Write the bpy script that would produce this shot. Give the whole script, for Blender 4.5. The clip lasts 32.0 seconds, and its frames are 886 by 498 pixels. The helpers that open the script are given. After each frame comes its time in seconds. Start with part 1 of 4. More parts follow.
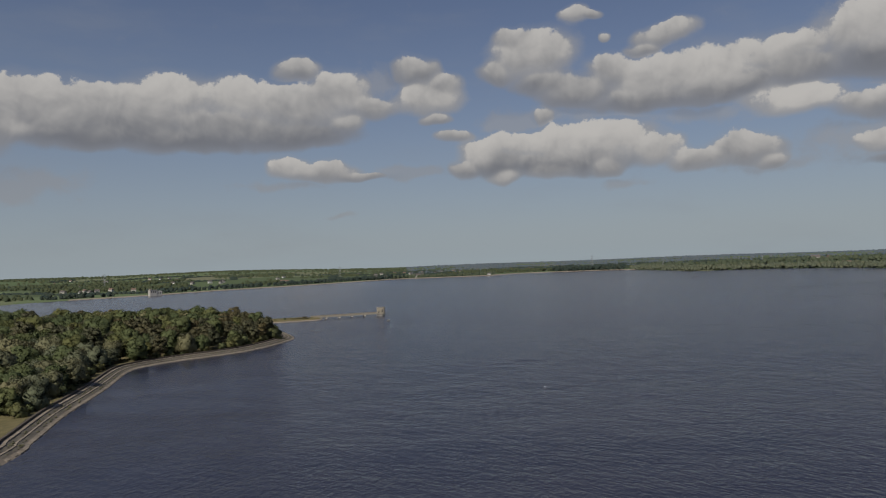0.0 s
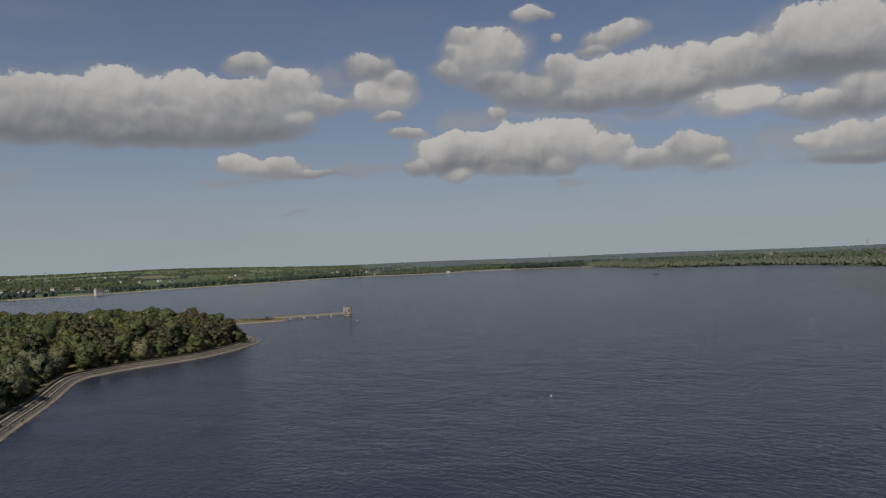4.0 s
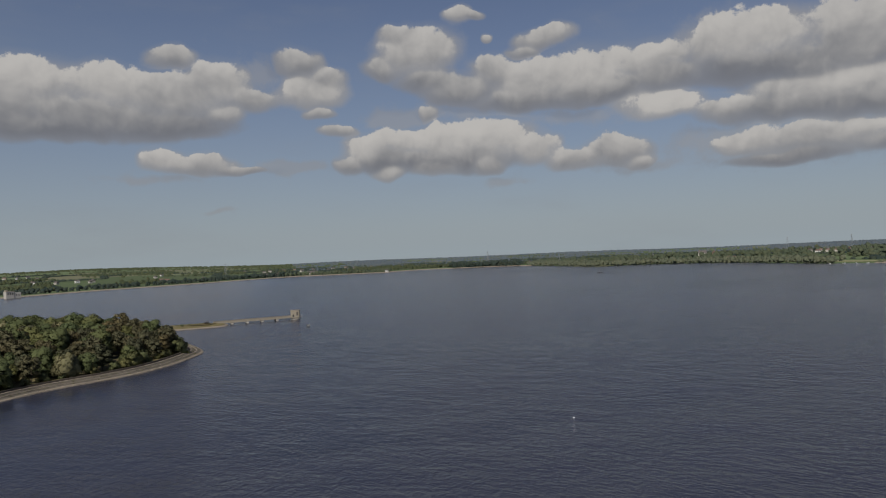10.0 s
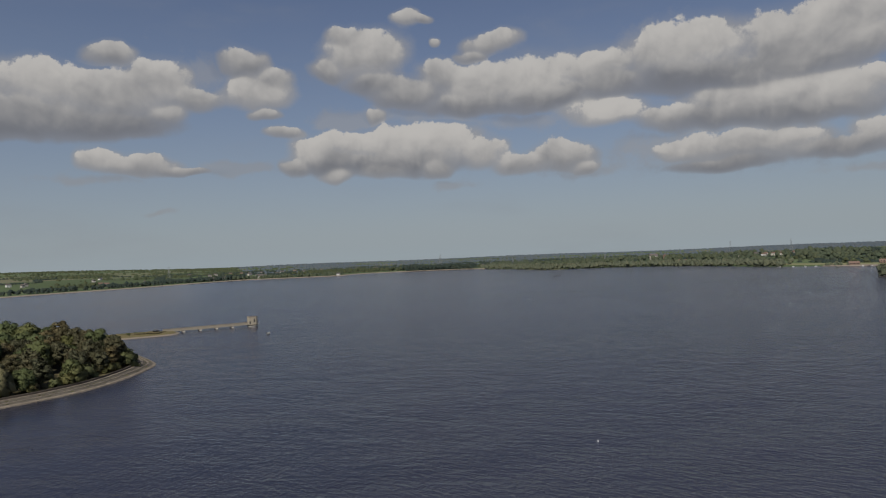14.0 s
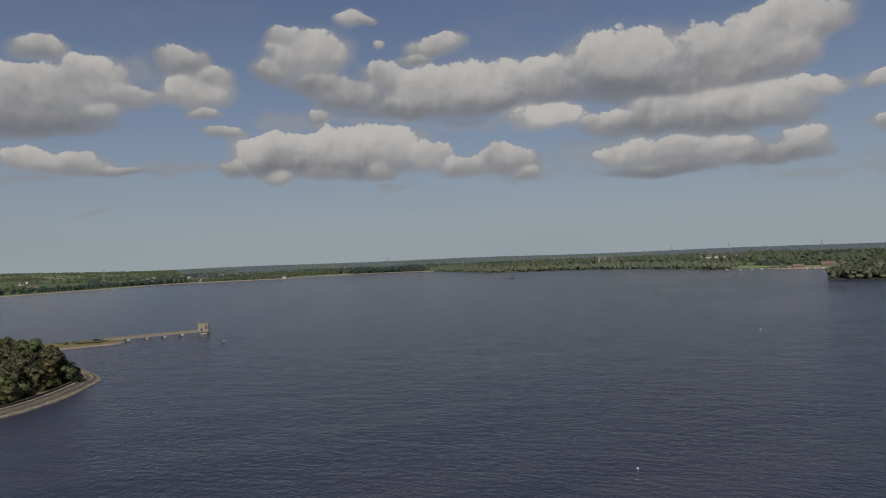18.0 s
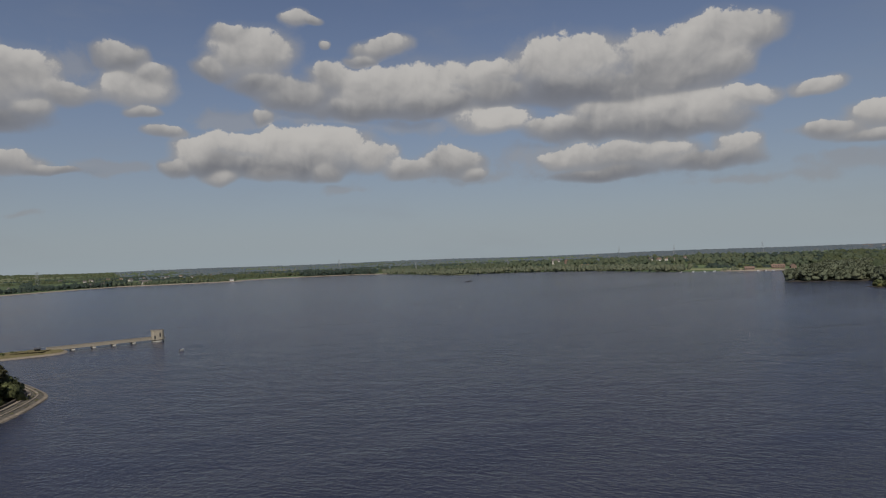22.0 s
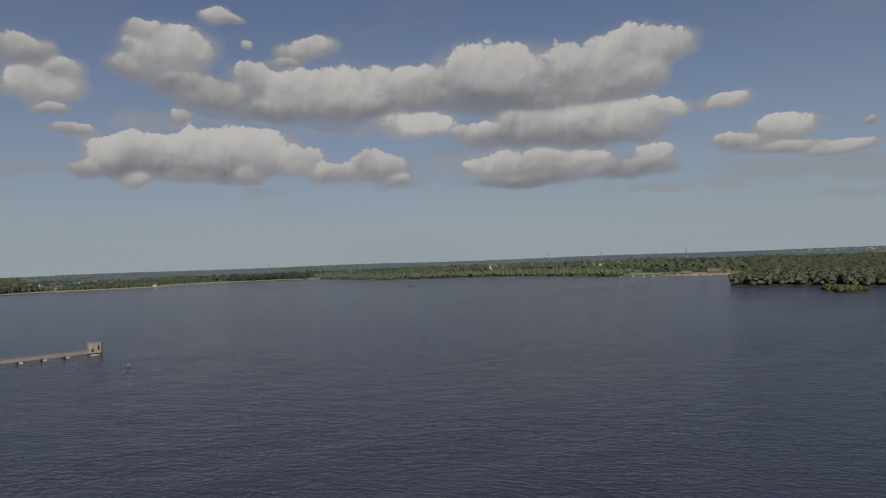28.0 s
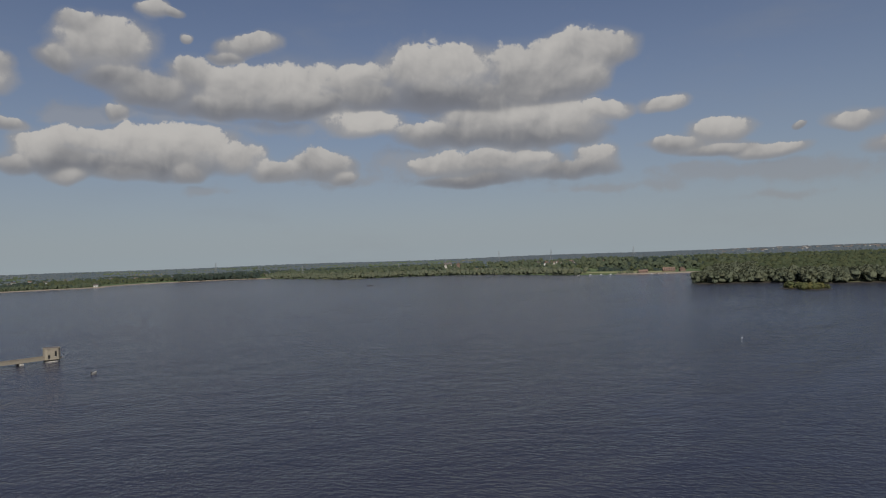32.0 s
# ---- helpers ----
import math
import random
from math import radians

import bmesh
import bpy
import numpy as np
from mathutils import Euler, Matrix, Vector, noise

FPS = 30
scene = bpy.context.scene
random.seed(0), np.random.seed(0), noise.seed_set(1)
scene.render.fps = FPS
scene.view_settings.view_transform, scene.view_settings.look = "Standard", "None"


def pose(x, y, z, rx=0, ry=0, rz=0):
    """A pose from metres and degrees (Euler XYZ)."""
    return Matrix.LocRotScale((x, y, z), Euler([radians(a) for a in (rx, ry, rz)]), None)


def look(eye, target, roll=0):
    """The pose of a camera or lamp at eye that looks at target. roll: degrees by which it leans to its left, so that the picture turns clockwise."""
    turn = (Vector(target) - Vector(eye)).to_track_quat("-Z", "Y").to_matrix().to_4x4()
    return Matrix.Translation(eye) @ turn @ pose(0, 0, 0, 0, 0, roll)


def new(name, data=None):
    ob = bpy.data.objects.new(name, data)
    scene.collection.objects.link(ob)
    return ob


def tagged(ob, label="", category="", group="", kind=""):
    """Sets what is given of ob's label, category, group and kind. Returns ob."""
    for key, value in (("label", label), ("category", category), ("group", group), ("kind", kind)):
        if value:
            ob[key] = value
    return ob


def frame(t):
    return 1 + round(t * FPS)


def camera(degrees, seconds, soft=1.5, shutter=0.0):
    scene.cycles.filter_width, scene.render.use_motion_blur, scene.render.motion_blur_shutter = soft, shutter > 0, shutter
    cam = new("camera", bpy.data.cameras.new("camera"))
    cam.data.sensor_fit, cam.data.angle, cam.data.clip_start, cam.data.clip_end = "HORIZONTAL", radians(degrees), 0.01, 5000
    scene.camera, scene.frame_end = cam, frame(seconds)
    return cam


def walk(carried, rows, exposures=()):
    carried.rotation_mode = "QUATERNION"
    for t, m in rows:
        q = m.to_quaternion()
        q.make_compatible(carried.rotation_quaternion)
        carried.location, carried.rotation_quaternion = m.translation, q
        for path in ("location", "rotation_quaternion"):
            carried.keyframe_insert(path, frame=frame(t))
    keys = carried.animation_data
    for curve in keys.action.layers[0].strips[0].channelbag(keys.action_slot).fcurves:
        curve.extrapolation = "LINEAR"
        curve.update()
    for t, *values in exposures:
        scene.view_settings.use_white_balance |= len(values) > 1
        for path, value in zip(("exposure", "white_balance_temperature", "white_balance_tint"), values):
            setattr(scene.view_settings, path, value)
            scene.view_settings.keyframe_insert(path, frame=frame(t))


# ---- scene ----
cam = camera(65.0, 32.0, soft=1.15)
PATH = [  # seconds, x, y, z, yaw, pitch, roll
    (0, -0.11, -0.08, 35.01, -0.060, 1.015, 2.233),
    (0.5, -1.49, 2.18, 35.05, -0.415, 0.929, 2.185),
    (1, -2.86, 4.46, 35.09, -0.764, 0.908, 2.207),
    (1.5, -4.19, 6.76, 35.13, -1.146, 0.893, 2.269),
    (2, -5.50, 9.08, 35.16, -1.604, 0.859, 2.283),
    (2.5, -6.79, 11.41, 35.20, -2.085, 0.840, 2.314),
    (3, -8.06, 13.77, 35.24, -2.604, 0.815, 2.387),
    (3.5, -9.30, 16.13, 35.28, -3.250, 0.732, 2.342),
    (5.5, -14.08, 25.76, 35.44, -5.471, 0.548, 2.449),
    (6, -15.22, 28.21, 35.48, -6.002, 0.537, 2.601),
    (6.5, -16.35, 30.66, 35.52, -6.576, 0.489, 2.546),
    (7, -17.46, 33.14, 35.56, -7.022, 0.438, 2.462),
    (7.5, -18.55, 35.62, 35.59, -7.454, 0.410, 2.452),
    (8, -19.63, 38.12, 35.63, -7.852, 0.388, 2.430),
    (8.5, -20.69, 40.63, 35.67, -8.183, 0.376, 2.440),
    (9, -21.74, 43.15, 35.71, -8.519, 0.375, 2.501),
    (9.5, -22.77, 45.68, 35.74, -8.985, 0.349, 2.437),
    (10, -23.79, 48.22, 35.78, -9.549, 0.344, 2.382),
    (10.5, -24.80, 50.77, 35.81, -10.225, 0.324, 2.388),
    (11, -25.80, 53.33, 35.85, -10.853, 0.298, 2.380),
    (11.5, -26.78, 55.90, 35.88, -11.411, 0.296, 2.371),
    (12, -27.75, 58.48, 35.91, -11.999, 0.304, 2.366),
    (12.5, -28.72, 61.07, 35.94, -12.541, 0.303, 2.378),
    (13, -29.67, 63.67, 35.98, -12.995, 0.346, 2.415),
    (13.5, -30.62, 66.27, 36.01, -13.400, 0.390, 2.333),
    (14, -31.55, 68.88, 36.04, -13.849, 0.429, 2.302),
    (14.5, -32.48, 71.50, 36.06, -14.350, 0.422, 2.338),
    (16.5, -36.14, 82.02, 36.17, -16.852, 0.448, 2.250),
    (17, -37.04, 84.66, 36.19, -17.402, 0.438, 2.209),
    (17.5, -37.94, 87.31, 36.21, -17.921, 0.463, 2.219),
    (18, -38.83, 89.96, 36.23, -18.494, 0.466, 2.216),
    (18.5, -39.73, 92.61, 36.25, -19.054, 0.485, 2.204),
    (19, -40.62, 95.26, 36.27, -19.638, 0.491, 2.231),
    (19.5, -41.51, 97.92, 36.29, -20.275, 0.495, 2.252),
    (20, -42.40, 100.58, 36.30, -20.844, 0.485, 2.241),
    (20.5, -43.29, 103.23, 36.32, -21.366, 0.490, 2.230),
    (21, -44.18, 105.89, 36.33, -21.909, 0.501, 2.198),
    (21.5, -45.08, 108.55, 36.34, -22.378, 0.499, 2.152),
    (22, -45.97, 111.21, 36.35, -22.910, 0.502, 2.144),
    (22.5, -46.87, 113.87, 36.36, -23.490, 0.519, 2.155),
    (23, -47.77, 116.52, 36.36, -24.017, 0.555, 2.148),
    (23.5, -48.68, 119.18, 36.37, -24.540, 0.579, 2.131),
    (24, -49.59, 121.83, 36.37, -25.107, 0.601, 2.141),
    (24.5, -50.51, 124.48, 36.37, -25.714, 0.603, 2.135),
    (25, -51.43, 127.12, 36.37, -26.286, 0.633, 2.111),
    (25.5, -52.36, 129.76, 36.36, -26.819, 0.654, 2.034),
    (27.5, -56.16, 140.29, 36.33, -28.691, 0.696, 2.032),
    (28, -57.14, 142.90, 36.32, -29.109, 0.676, 2.005),
    (28.5, -58.12, 145.51, 36.30, -29.568, 0.651, 1.991),
    (29, -59.12, 148.11, 36.28, -30.034, 0.625, 2.022),
    (29.5, -60.13, 150.71, 36.26, -30.493, 0.605, 2.055),
    (30, -61.15, 153.30, 36.24, -31.048, 0.586, 2.041),
    (30.5, -62.18, 155.88, 36.21, -31.628, 0.568, 2.014),
    (31, -63.23, 158.45, 36.19, -32.205, 0.548, 2.005),
    (31.5, -64.30, 161.01, 36.16, -32.888, 0.515, 2.052),
    (32, -65.37, 163.56, 36.12, -33.584, 0.479, 2.046),
]
walk(cam, [(t, pose(x, y, z, 90 + p, r, w)) for t, x, y, z, w, p, r in PATH])
scene.view_settings.exposure = -0.25

# ---- sky, clouds and sun ----
SUN_AZ, SUN_EL = radians(-152.0), radians(46.0)      # clockwise from +y
SKY = 0.1

# Cumulus puffs of each bank: azimuth, elevation, half width, half height in degrees, and tone (-1 shaded base, 1 sunlit head)
WEST_BANK = [
    (-30.78, 12.88, 3.49, 1.63, 0.3), (-31.36, 10.41, 1.86, 0.84, 0.5), (-27.78, 12.53, 4.19, 1.96, 0.1), (-21.41, 13.4, 3.49, 1.68, 0.6),
    (-24.8, 12.12, 4.19, 1.96, -0.1), (-15.55, 13.45, 3.72, 1.58, 0.7), (-11.41, 15.67, 1.77, 0.84, -0.1), (-7.93, 14.05, 2.56, 1.58, 0.4),
    (-11.16, 12.73, 4.19, 1.77, 0), (-23.46, 11.4, 5.12, 1.49, -0.5), (-29.08, 11.34, 3.72, 1.49, -0.3), (-5.45, 12.7, 1.96, 0.93, 0),
    (-26.93, 10.26, 6.05, 1.02, -0.9), (-16.92, 11.1, 5.12, 1.3, -0.6), (-19.88, 10.18, 6.52, 1.02, -1.1), (-11.68, 10.62, 4.89, 1.12, -1.0),
    (-7.48, 11.57, 1.49, 0.74, 0.1), (-34.45, 11.24, 4.19, 2.56, -0.1), (-38.1, 10.37, 5.12, 2.56, -0.2),
]
TWIN = [
    (-1.61, 15.48, 1.77, 1.3, -0.3), (0.44, 14.32, 1.77, 0.84, -0.1), (-0.68, 13.2, 2.89, 1.3, 0.5), (-0.05, 11.43, 1.21, 0.47, -0.1),
    (1.49, 10.11, 1.49, 0.47, 0),
]
LOW_SCRAP = [
    (-12.3, 8.21, 1.58, 0.84, 0.6), (-9.63, 7.68, 2.89, 0.79, 0.2), (-6.35, 7.3, 2.33, 0.37, -0.2),
]
MIDDLE_BANK = [
    (3.71, 8.9, 1.96, 1.21, 0.8), (6.71, 9.47, 2.56, 1.21, 0.9), (10.41, 9.45, 3.26, 1.4, 1.0), (14.14, 9.31, 3.26, 1.49, 1.0),
    (17.44, 8.24, 1.96, 1.21, 0.5), (8.48, 7.6, 4.19, 0.93, -0.9), (5.31, 6.87, 1.12, 0.65, 0.35), (8.92, 6.99, 2.1, 0.74, 0.2),
    (13.57, 7.0, 1.49, 0.65, 0.0), (2.3, 7.57, 1.3, 0.84, -0.2), (11.27, 7.69, 5.12, 1.02, -0.5), (4.81, 7.84, 2.33, 0.93, -0.8),
    (20.53, 7.16, 1.86, 0.93, 0.2), (23.74, 7.68, 2.56, 1.3, 0), (25.57, 6.56, 1.12, 0.65, 0.1),
]
HIGH_PUFF = [
    (8.02, 16.33, 3.54, 1.96, 0.4), (6.7, 17.62, 1.77, 0.84, -0.3), (9.22, 13.96, 2.79, 0.93, -0.5), (5.11, 14.94, 1.4, 0.84, -0.3),
    (8.92, 11.44, 1.02, 0.7, 0.0),
]
SMALL_PUFFS = [
    (11.39, 18.76, 1.12, 0.65, 0.3), (12.78, 18.59, 0.93, 0.33, -0.2), (13.83, 16.97, 0.42, 0.37, 0.1), (19.13, 16.98, 2.14, 0.84, 0.3),
    (17.63, 16.56, 1.58, 0.74, 0), (16.75, 15.75, 1.02, 0.47, -0.4),
]
LONG_BANK = [
    (14.37, 14.48, 1.96, 1.3, 0), (17.67, 13.52, 3.63, 1.86, 0.4), (21.75, 13.95, 3.26, 1.77, 0.6), (26.63, 14.38, 2.89, 1.4, 0.6),
    (22.58, 12.31, 4.42, 1.21, -0.5), (16.58, 11.98, 4.19, 1.02, -0.6), (27.75, 12.9, 3.26, 0.93, -0.5), (11.5, 13.05, 2.79, 1.21, -0.4),
]
DOME = [
    (33.99, 15.18, 4.66, 2.14, 0.7), (31.27, 14.79, 1.96, 1.68, 0.3), (34.3, 12.84, 5.12, 1.3, -1.0), (40.4, 14.58, 2.33, 2.23, 0.1),
    (43.46, 14.68, 3.07, 2.14, 0.3), (41.6, 12.9, 4.66, 1.49, -0.4), (45.8, 13.67, 1.86, 1.4, 0.1), (38.23, 12.31, 2.79, 1.21, -0.6),
    (45.3, 15.9, 3.72, 1.68, 0.4), (48.04, 15.76, 1.77, 1.02, 0.1),
]
NORTH_BAND = [
    (27.22, 10.87, 3.35, 1.12, 1.2), (32.33, 10.2, 2.05, 0.93, 0.4), (35.83, 10.99, 2.33, 0.93, 0.2), (40.05, 10.84, 4.66, 1.3, 0.6),
    (43.63, 10.55, 3.49, 1.3, 0.7), (36.17, 9.78, 5.59, 1.12, -0.5), (41.82, 9.32, 5.12, 0.93, -0.5), (46.89, 11.09, 2.14, 0.79, 0.7),
]
UNDER_BAND = [
    (33.73, 7.49, 3.17, 1.02, 0.4), (38.73, 7.28, 4.56, 1.21, 0.2), (46.32, 7.55, 1.86, 1.02, 0.6), (44.2, 6.61, 3.72, 0.74, -0.5),
    (36.19, 6.01, 4.19, 0.56, -0.8),
]
EAST_PUFFS = [
    (51.64, 11.11, 2.05, 0.7, 0.6), (55.69, 8.92, 2.42, 0.93, 0.6), (52.39, 8.05, 2.23, 0.65, 0.1), (55.63, 7.45, 2.79, 0.51, -0.1),
    (59.1, 6.99, 2.7, 0.61, 0.3), (64.53, 8.6, 1.86, 0.74, 0.4), (60.99, 8.57, 0.56, 0.28, -0.2), (68.52, 6.78, 3.26, 0.93, 0.1),
]
# thin grey veils that hang between the banks: azimuth, elevation, half width, half height
VEILS = [
    (7.02, 11.35, 2.98, 0.84), (14.92, 5.79, 2.14, 0.42), (32.02, 7.91, 6.05, 1.49), (21.59, 10.43, 5.59, 0.84),
    (25.91, 6.18, 4.19, 0.65), (12.38, 11.68, 4.19, 1.21), (5.4, 10.98, 2.05, 0.74), (37.98, 6.49, 6.98, 1.3),
    (-1.92, 7.27, 3.26, 0.56), (-12.93, 6.62, 4.19, 0.47), (31.52, 15.59, 3.26, 2.33), (20.09, 7.45, 4.19, 1.02),
    (-31.64, 5.83, 1.86, 0.74), (-7.94, 4.04, 1.58, 0.28), (-2.63, 7.65, 3.26, 0.65), (-30.24, 6.85, 4.19, 1.21),
    (-4.69, 14.46, 2.79, 1.86), (51.69, 4.67, 1.58, 0.74), (59.83, 3.56, 3.26, 0.42), (53.19, 6.3, 2.79, 0.42),
    (56.35, 5.66, 6.98, 0.65), (62.25, 5.15, 5.59, 1.02), (46.8, 5.02, 4.19, 0.42),
]
CLOUDS = (WEST_BANK, TWIN, LOW_SCRAP, MIDDLE_BANK, HIGH_PUFF, SMALL_PUFFS, LONG_BANK, DOME, NORTH_BAND, UNDER_BAND, EAST_PUFFS)

world = bpy.data.worlds.new("sky")
scene.world = world
world.use_nodes = True
wt = world.node_tree
wt.nodes.clear()


def wn(kind, *ins, **props):
    node = wt.nodes.new(kind)
    for k, v in props.items():
        if k == "operation":
            node.operation = v
        elif k == "blend_type":
            node.blend_type = v
        elif k == "data_type":
            node.data_type = v
    for i, v in enumerate(ins):
        if v is None:
            continue
        if isinstance(v, bpy.types.NodeSocket):
            wt.links.new(v, node.inputs[i])
        else:
            node.inputs[i].default_value = v
    return node


def wmath(op, *ins):
    return wn("ShaderNodeMath", *ins, operation=op).outputs[0]


def wvec(op, *ins):
    node = wn("ShaderNodeVectorMath", *ins, operation=op)
    return node.outputs["Value"] if op in ("DOT_PRODUCT", "LENGTH") else node.outputs["Vector"]


def wnoise(vec, scale, detail, rough=0.55):
    node = wt.nodes.new("ShaderNodeTexNoise")
    wt.links.new(vec, node.inputs["Vector"])
    node.inputs["Scale"].default_value, node.inputs["Detail"].default_value = scale, detail
    node.inputs["Roughness"].default_value = rough
    return node


def wramp(value, lo, hi):
    node = wt.nodes.new("ShaderNodeMapRange")
    node.interpolation_type = "SMOOTHSTEP"
    wt.links.new(value, node.inputs[0])
    node.inputs[1].default_value, node.inputs[2].default_value = lo, hi
    return node.outputs[0]


def wmix(fac, a, b, blend="MIX"):
    node = wt.nodes.new("ShaderNodeMix")
    node.data_type, node.blend_type = "RGBA", blend
    for sock, v in ((node.inputs[0], fac), (node.inputs[6], a), (node.inputs[7], b)):
        if isinstance(v, bpy.types.NodeSocket):
            wt.links.new(v, sock)
        else:
            sock.default_value = v
    return node.outputs[2]


sky = wt.nodes.new("ShaderNodeTexSky")
sky.sky_type, sky.sun_disc = "NISHITA", False
sky.sun_elevation, sky.sun_rotation = SUN_EL, SUN_AZ % (2 * math.pi)
sky.altitude, sky.air_density, sky.dust_density, sky.ozone_density = 60, 1.0, 1.0, 3.0

gen = wt.nodes.new("ShaderNodeTexCoord").outputs["Generated"]
sep = wn("ShaderNodeSeparateXYZ", gen)
azim = wmath("MULTIPLY", wmath("ARCTAN2", sep.outputs[0], sep.outputs[1]), 180 / math.pi)
elev = wmath("MULTIPLY", wmath("ARCSINE", sep.outputs[2]), 180 / math.pi)
flat = wn("ShaderNodeCombineXYZ", azim, elev, 0.0).outputs[0]
# wind-torn and billowing outlines
warp = wvec("SUBTRACT", wnoise(flat, 0.36, 1, 0.45).outputs["Color"], (0.5, 0.5, 0.5))
torn = wvec("MULTIPLY_ADD", warp, (1.9, 1.2, 0.0), flat)
veil_noise = wnoise(wvec("MULTIPLY", flat, (0.3, 1.0, 1.0)), 0.2, 6, 0.55).outputs["Fac"]


def gather(puffs, tail):
    """Sums the puffs' weights, which fall off from their middles, and the directions outwards."""
    weight = moment = None
    for a, e, ra, re, tone in puffs:
        q = wvec("MULTIPLY", wvec("SUBTRACT", torn, (a, e, -0.05 * tone)), (1 / ra, 1 / re, 1.0))
        w = wmath("POWER", tail, wvec("DOT_PRODUCT", q, q))
        weight = w if weight is None else wmath("ADD", weight, w)
        qw = wvec("SCALE", q, None, None, w)
        moment = qw if moment is None else wvec("ADD", moment, qw)
    return weight, moment


def cauliflower(vec):
    """Rounded heads at three sizes."""
    node = wt.nodes.new("ShaderNodeTexVoronoi")
    node.voronoi_dimensions, node.feature = "2D", "SMOOTH_F1"
    wt.links.new(vec, node.inputs["Vector"])
    node.inputs["Scale"].default_value, node.inputs["Smoothness"].default_value = 0.55, 0.7
    node.inputs["Detail"].default_value, node.inputs["Roughness"].default_value = 2.0, 0.5
    return node.outputs["Distance"]


weight, moment = gather([p for bank in CLOUDS for p in bank], 0.05)
mean = wvec("DIVIDE", moment, wn("ShaderNodeCombineXYZ", *[wmath("ADD", weight, 0.0005)] * 3).outputs[0])
ms = wn("ShaderNodeSeparateXYZ", mean)
# depth: 1 in the heart of a bank, 0 at its rim, falling below outside
depth = wmath("ADD", 1.0, wmath("DIVIDE", wmath("LOGARITHM", wmath("MAXIMUM", weight, 1e-9), math.e), -math.log(0.05)))
fine = wnoise(flat, 0.60, 8, 0.64).outputs["Fac"]
lumps_here = cauliflower(torn)
lumps_sunward = cauliflower(wvec("ADD", torn, (-0.22, 0.42, 0.0)))
soft_here = wnoise(torn, 0.42, 3, 0.5).outputs["Fac"]
soft_sunward = wnoise(wvec("ADD", torn, (-0.4, 0.7, 0.0)), 0.42, 3, 0.5).outputs["Fac"]
crisp = wmath("MULTIPLY_ADD", ms.outputs[1], 0.9, wmath("MULTIPLY", ms.outputs[2], 8.0))
crisp = wramp(crisp, -0.6, 0.7)
body = wmath("MULTIPLY_ADD", wmath("SUBTRACT", fine, 0.5), wmath("MULTIPLY_ADD", crisp, 1.5, 0.5), depth)
body = wmath("MULTIPLY_ADD", wmath("MULTIPLY", wmath("SUBTRACT", 0.5, lumps_here), 0.5), crisp, body)
# heads are crisp, bases and flanks frayed
cover_node = wt.nodes.new("ShaderNodeMapRange")
cover_node.interpolation_type = "SMOOTHSTEP"
wt.links.new(body, cover_node.inputs[0])
cover_node.inputs[1].default_value = 0.0
wt.links.new(wmath("MULTIPLY_ADD", crisp, -0.98, 1.22), cover_node.inputs[2])
cover = cover_node.outputs[0]
wisp, _ = gather([(*p, 0.0) for p in VEILS], 0.25)
# a soft grey body reaches past the bright heads
soft_body = wramp(wmath("MULTIPLY_ADD", wmath("SUBTRACT", fine, 0.5), 0.9, depth), -0.62, 0.35)
thin_body = wramp(wmath("MULTIPLY_ADD", wmath("SUBTRACT", fine, 0.5), 1.7, wisp), 0.15, 1.0)
above = wramp(ms.outputs[1], 0.25, 0.95)
fray = wmath("MAXIMUM", wmath("MULTIPLY", soft_body, wmath("MULTIPLY_ADD", above, -0.62, 0.80)), wmath("MULTIPLY", thin_body, 0.50))
relief = wmath("MULTIPLY_ADD", wmath("SUBTRACT", lumps_sunward, lumps_here), 0.18, wmath("MULTIPLY", wmath("SUBTRACT", soft_here, soft_sunward), 0.75))
shade = wmath("ADD", wmath("MULTIPLY_ADD", ms.outputs[1], 0.52, 0.36), relief)
shade = wmath("MULTIPLY_ADD", wmath("MULTIPLY", ms.outputs[2], 20.0), 0.50, shade)
shade = wmath("MULTIPLY_ADD", wmath("SUBTRACT", fine, 0.5), wmath("MULTIPLY_ADD", crisp, 0.45, 0.0), shade)
head = wramp(shade, -0.45, 1.2)
cloud_colour = wmix(head, (1.85, 1.92, 2.15, 1), (5.8, 5.6, 5.35, 1))
# thin veil that thickens to the horizon
haze = wmath("POWER", 0.37, wmath("MULTIPLY", wmath("MAXIMUM", elev, 0.0), 0.085))
thin = wmath("MULTIPLY", wramp(veil_noise, 0.48, 0.8), 0.25)
deep = wmix(1.0, sky.outputs[0], (0.55, 0.535, 0.645, 1), "MULTIPLY")
clear = wmix(wmath("MULTIPLY", haze, 0.9), deep, (3.62, 4.22, 4.58, 1))
clear = wmix(thin, clear, (2.7, 2.85, 3.15, 1))
grey = wmix(wramp(wmath("MULTIPLY_ADD", ms.outputs[1], 0.3, wmath("MULTIPLY", ms.outputs[2], 12.0)), -0.8, 0.5), (2.3, 2.35, 2.6, 1), (3.45, 3.4, 3.45, 1))
clear = wmix(fray, clear, grey)
both = wmix(wmath("MULTIPLY", cover, 0.95), clear, cloud_colour)
back = wt.nodes.new("ShaderNodeBackground")
wt.links.new(both, back.inputs["Color"])
back.inputs["Strength"].default_value = SKY
wt.links.new(back.outputs[0], wt.nodes.new("ShaderNodeOutputWorld").inputs["Surface"])

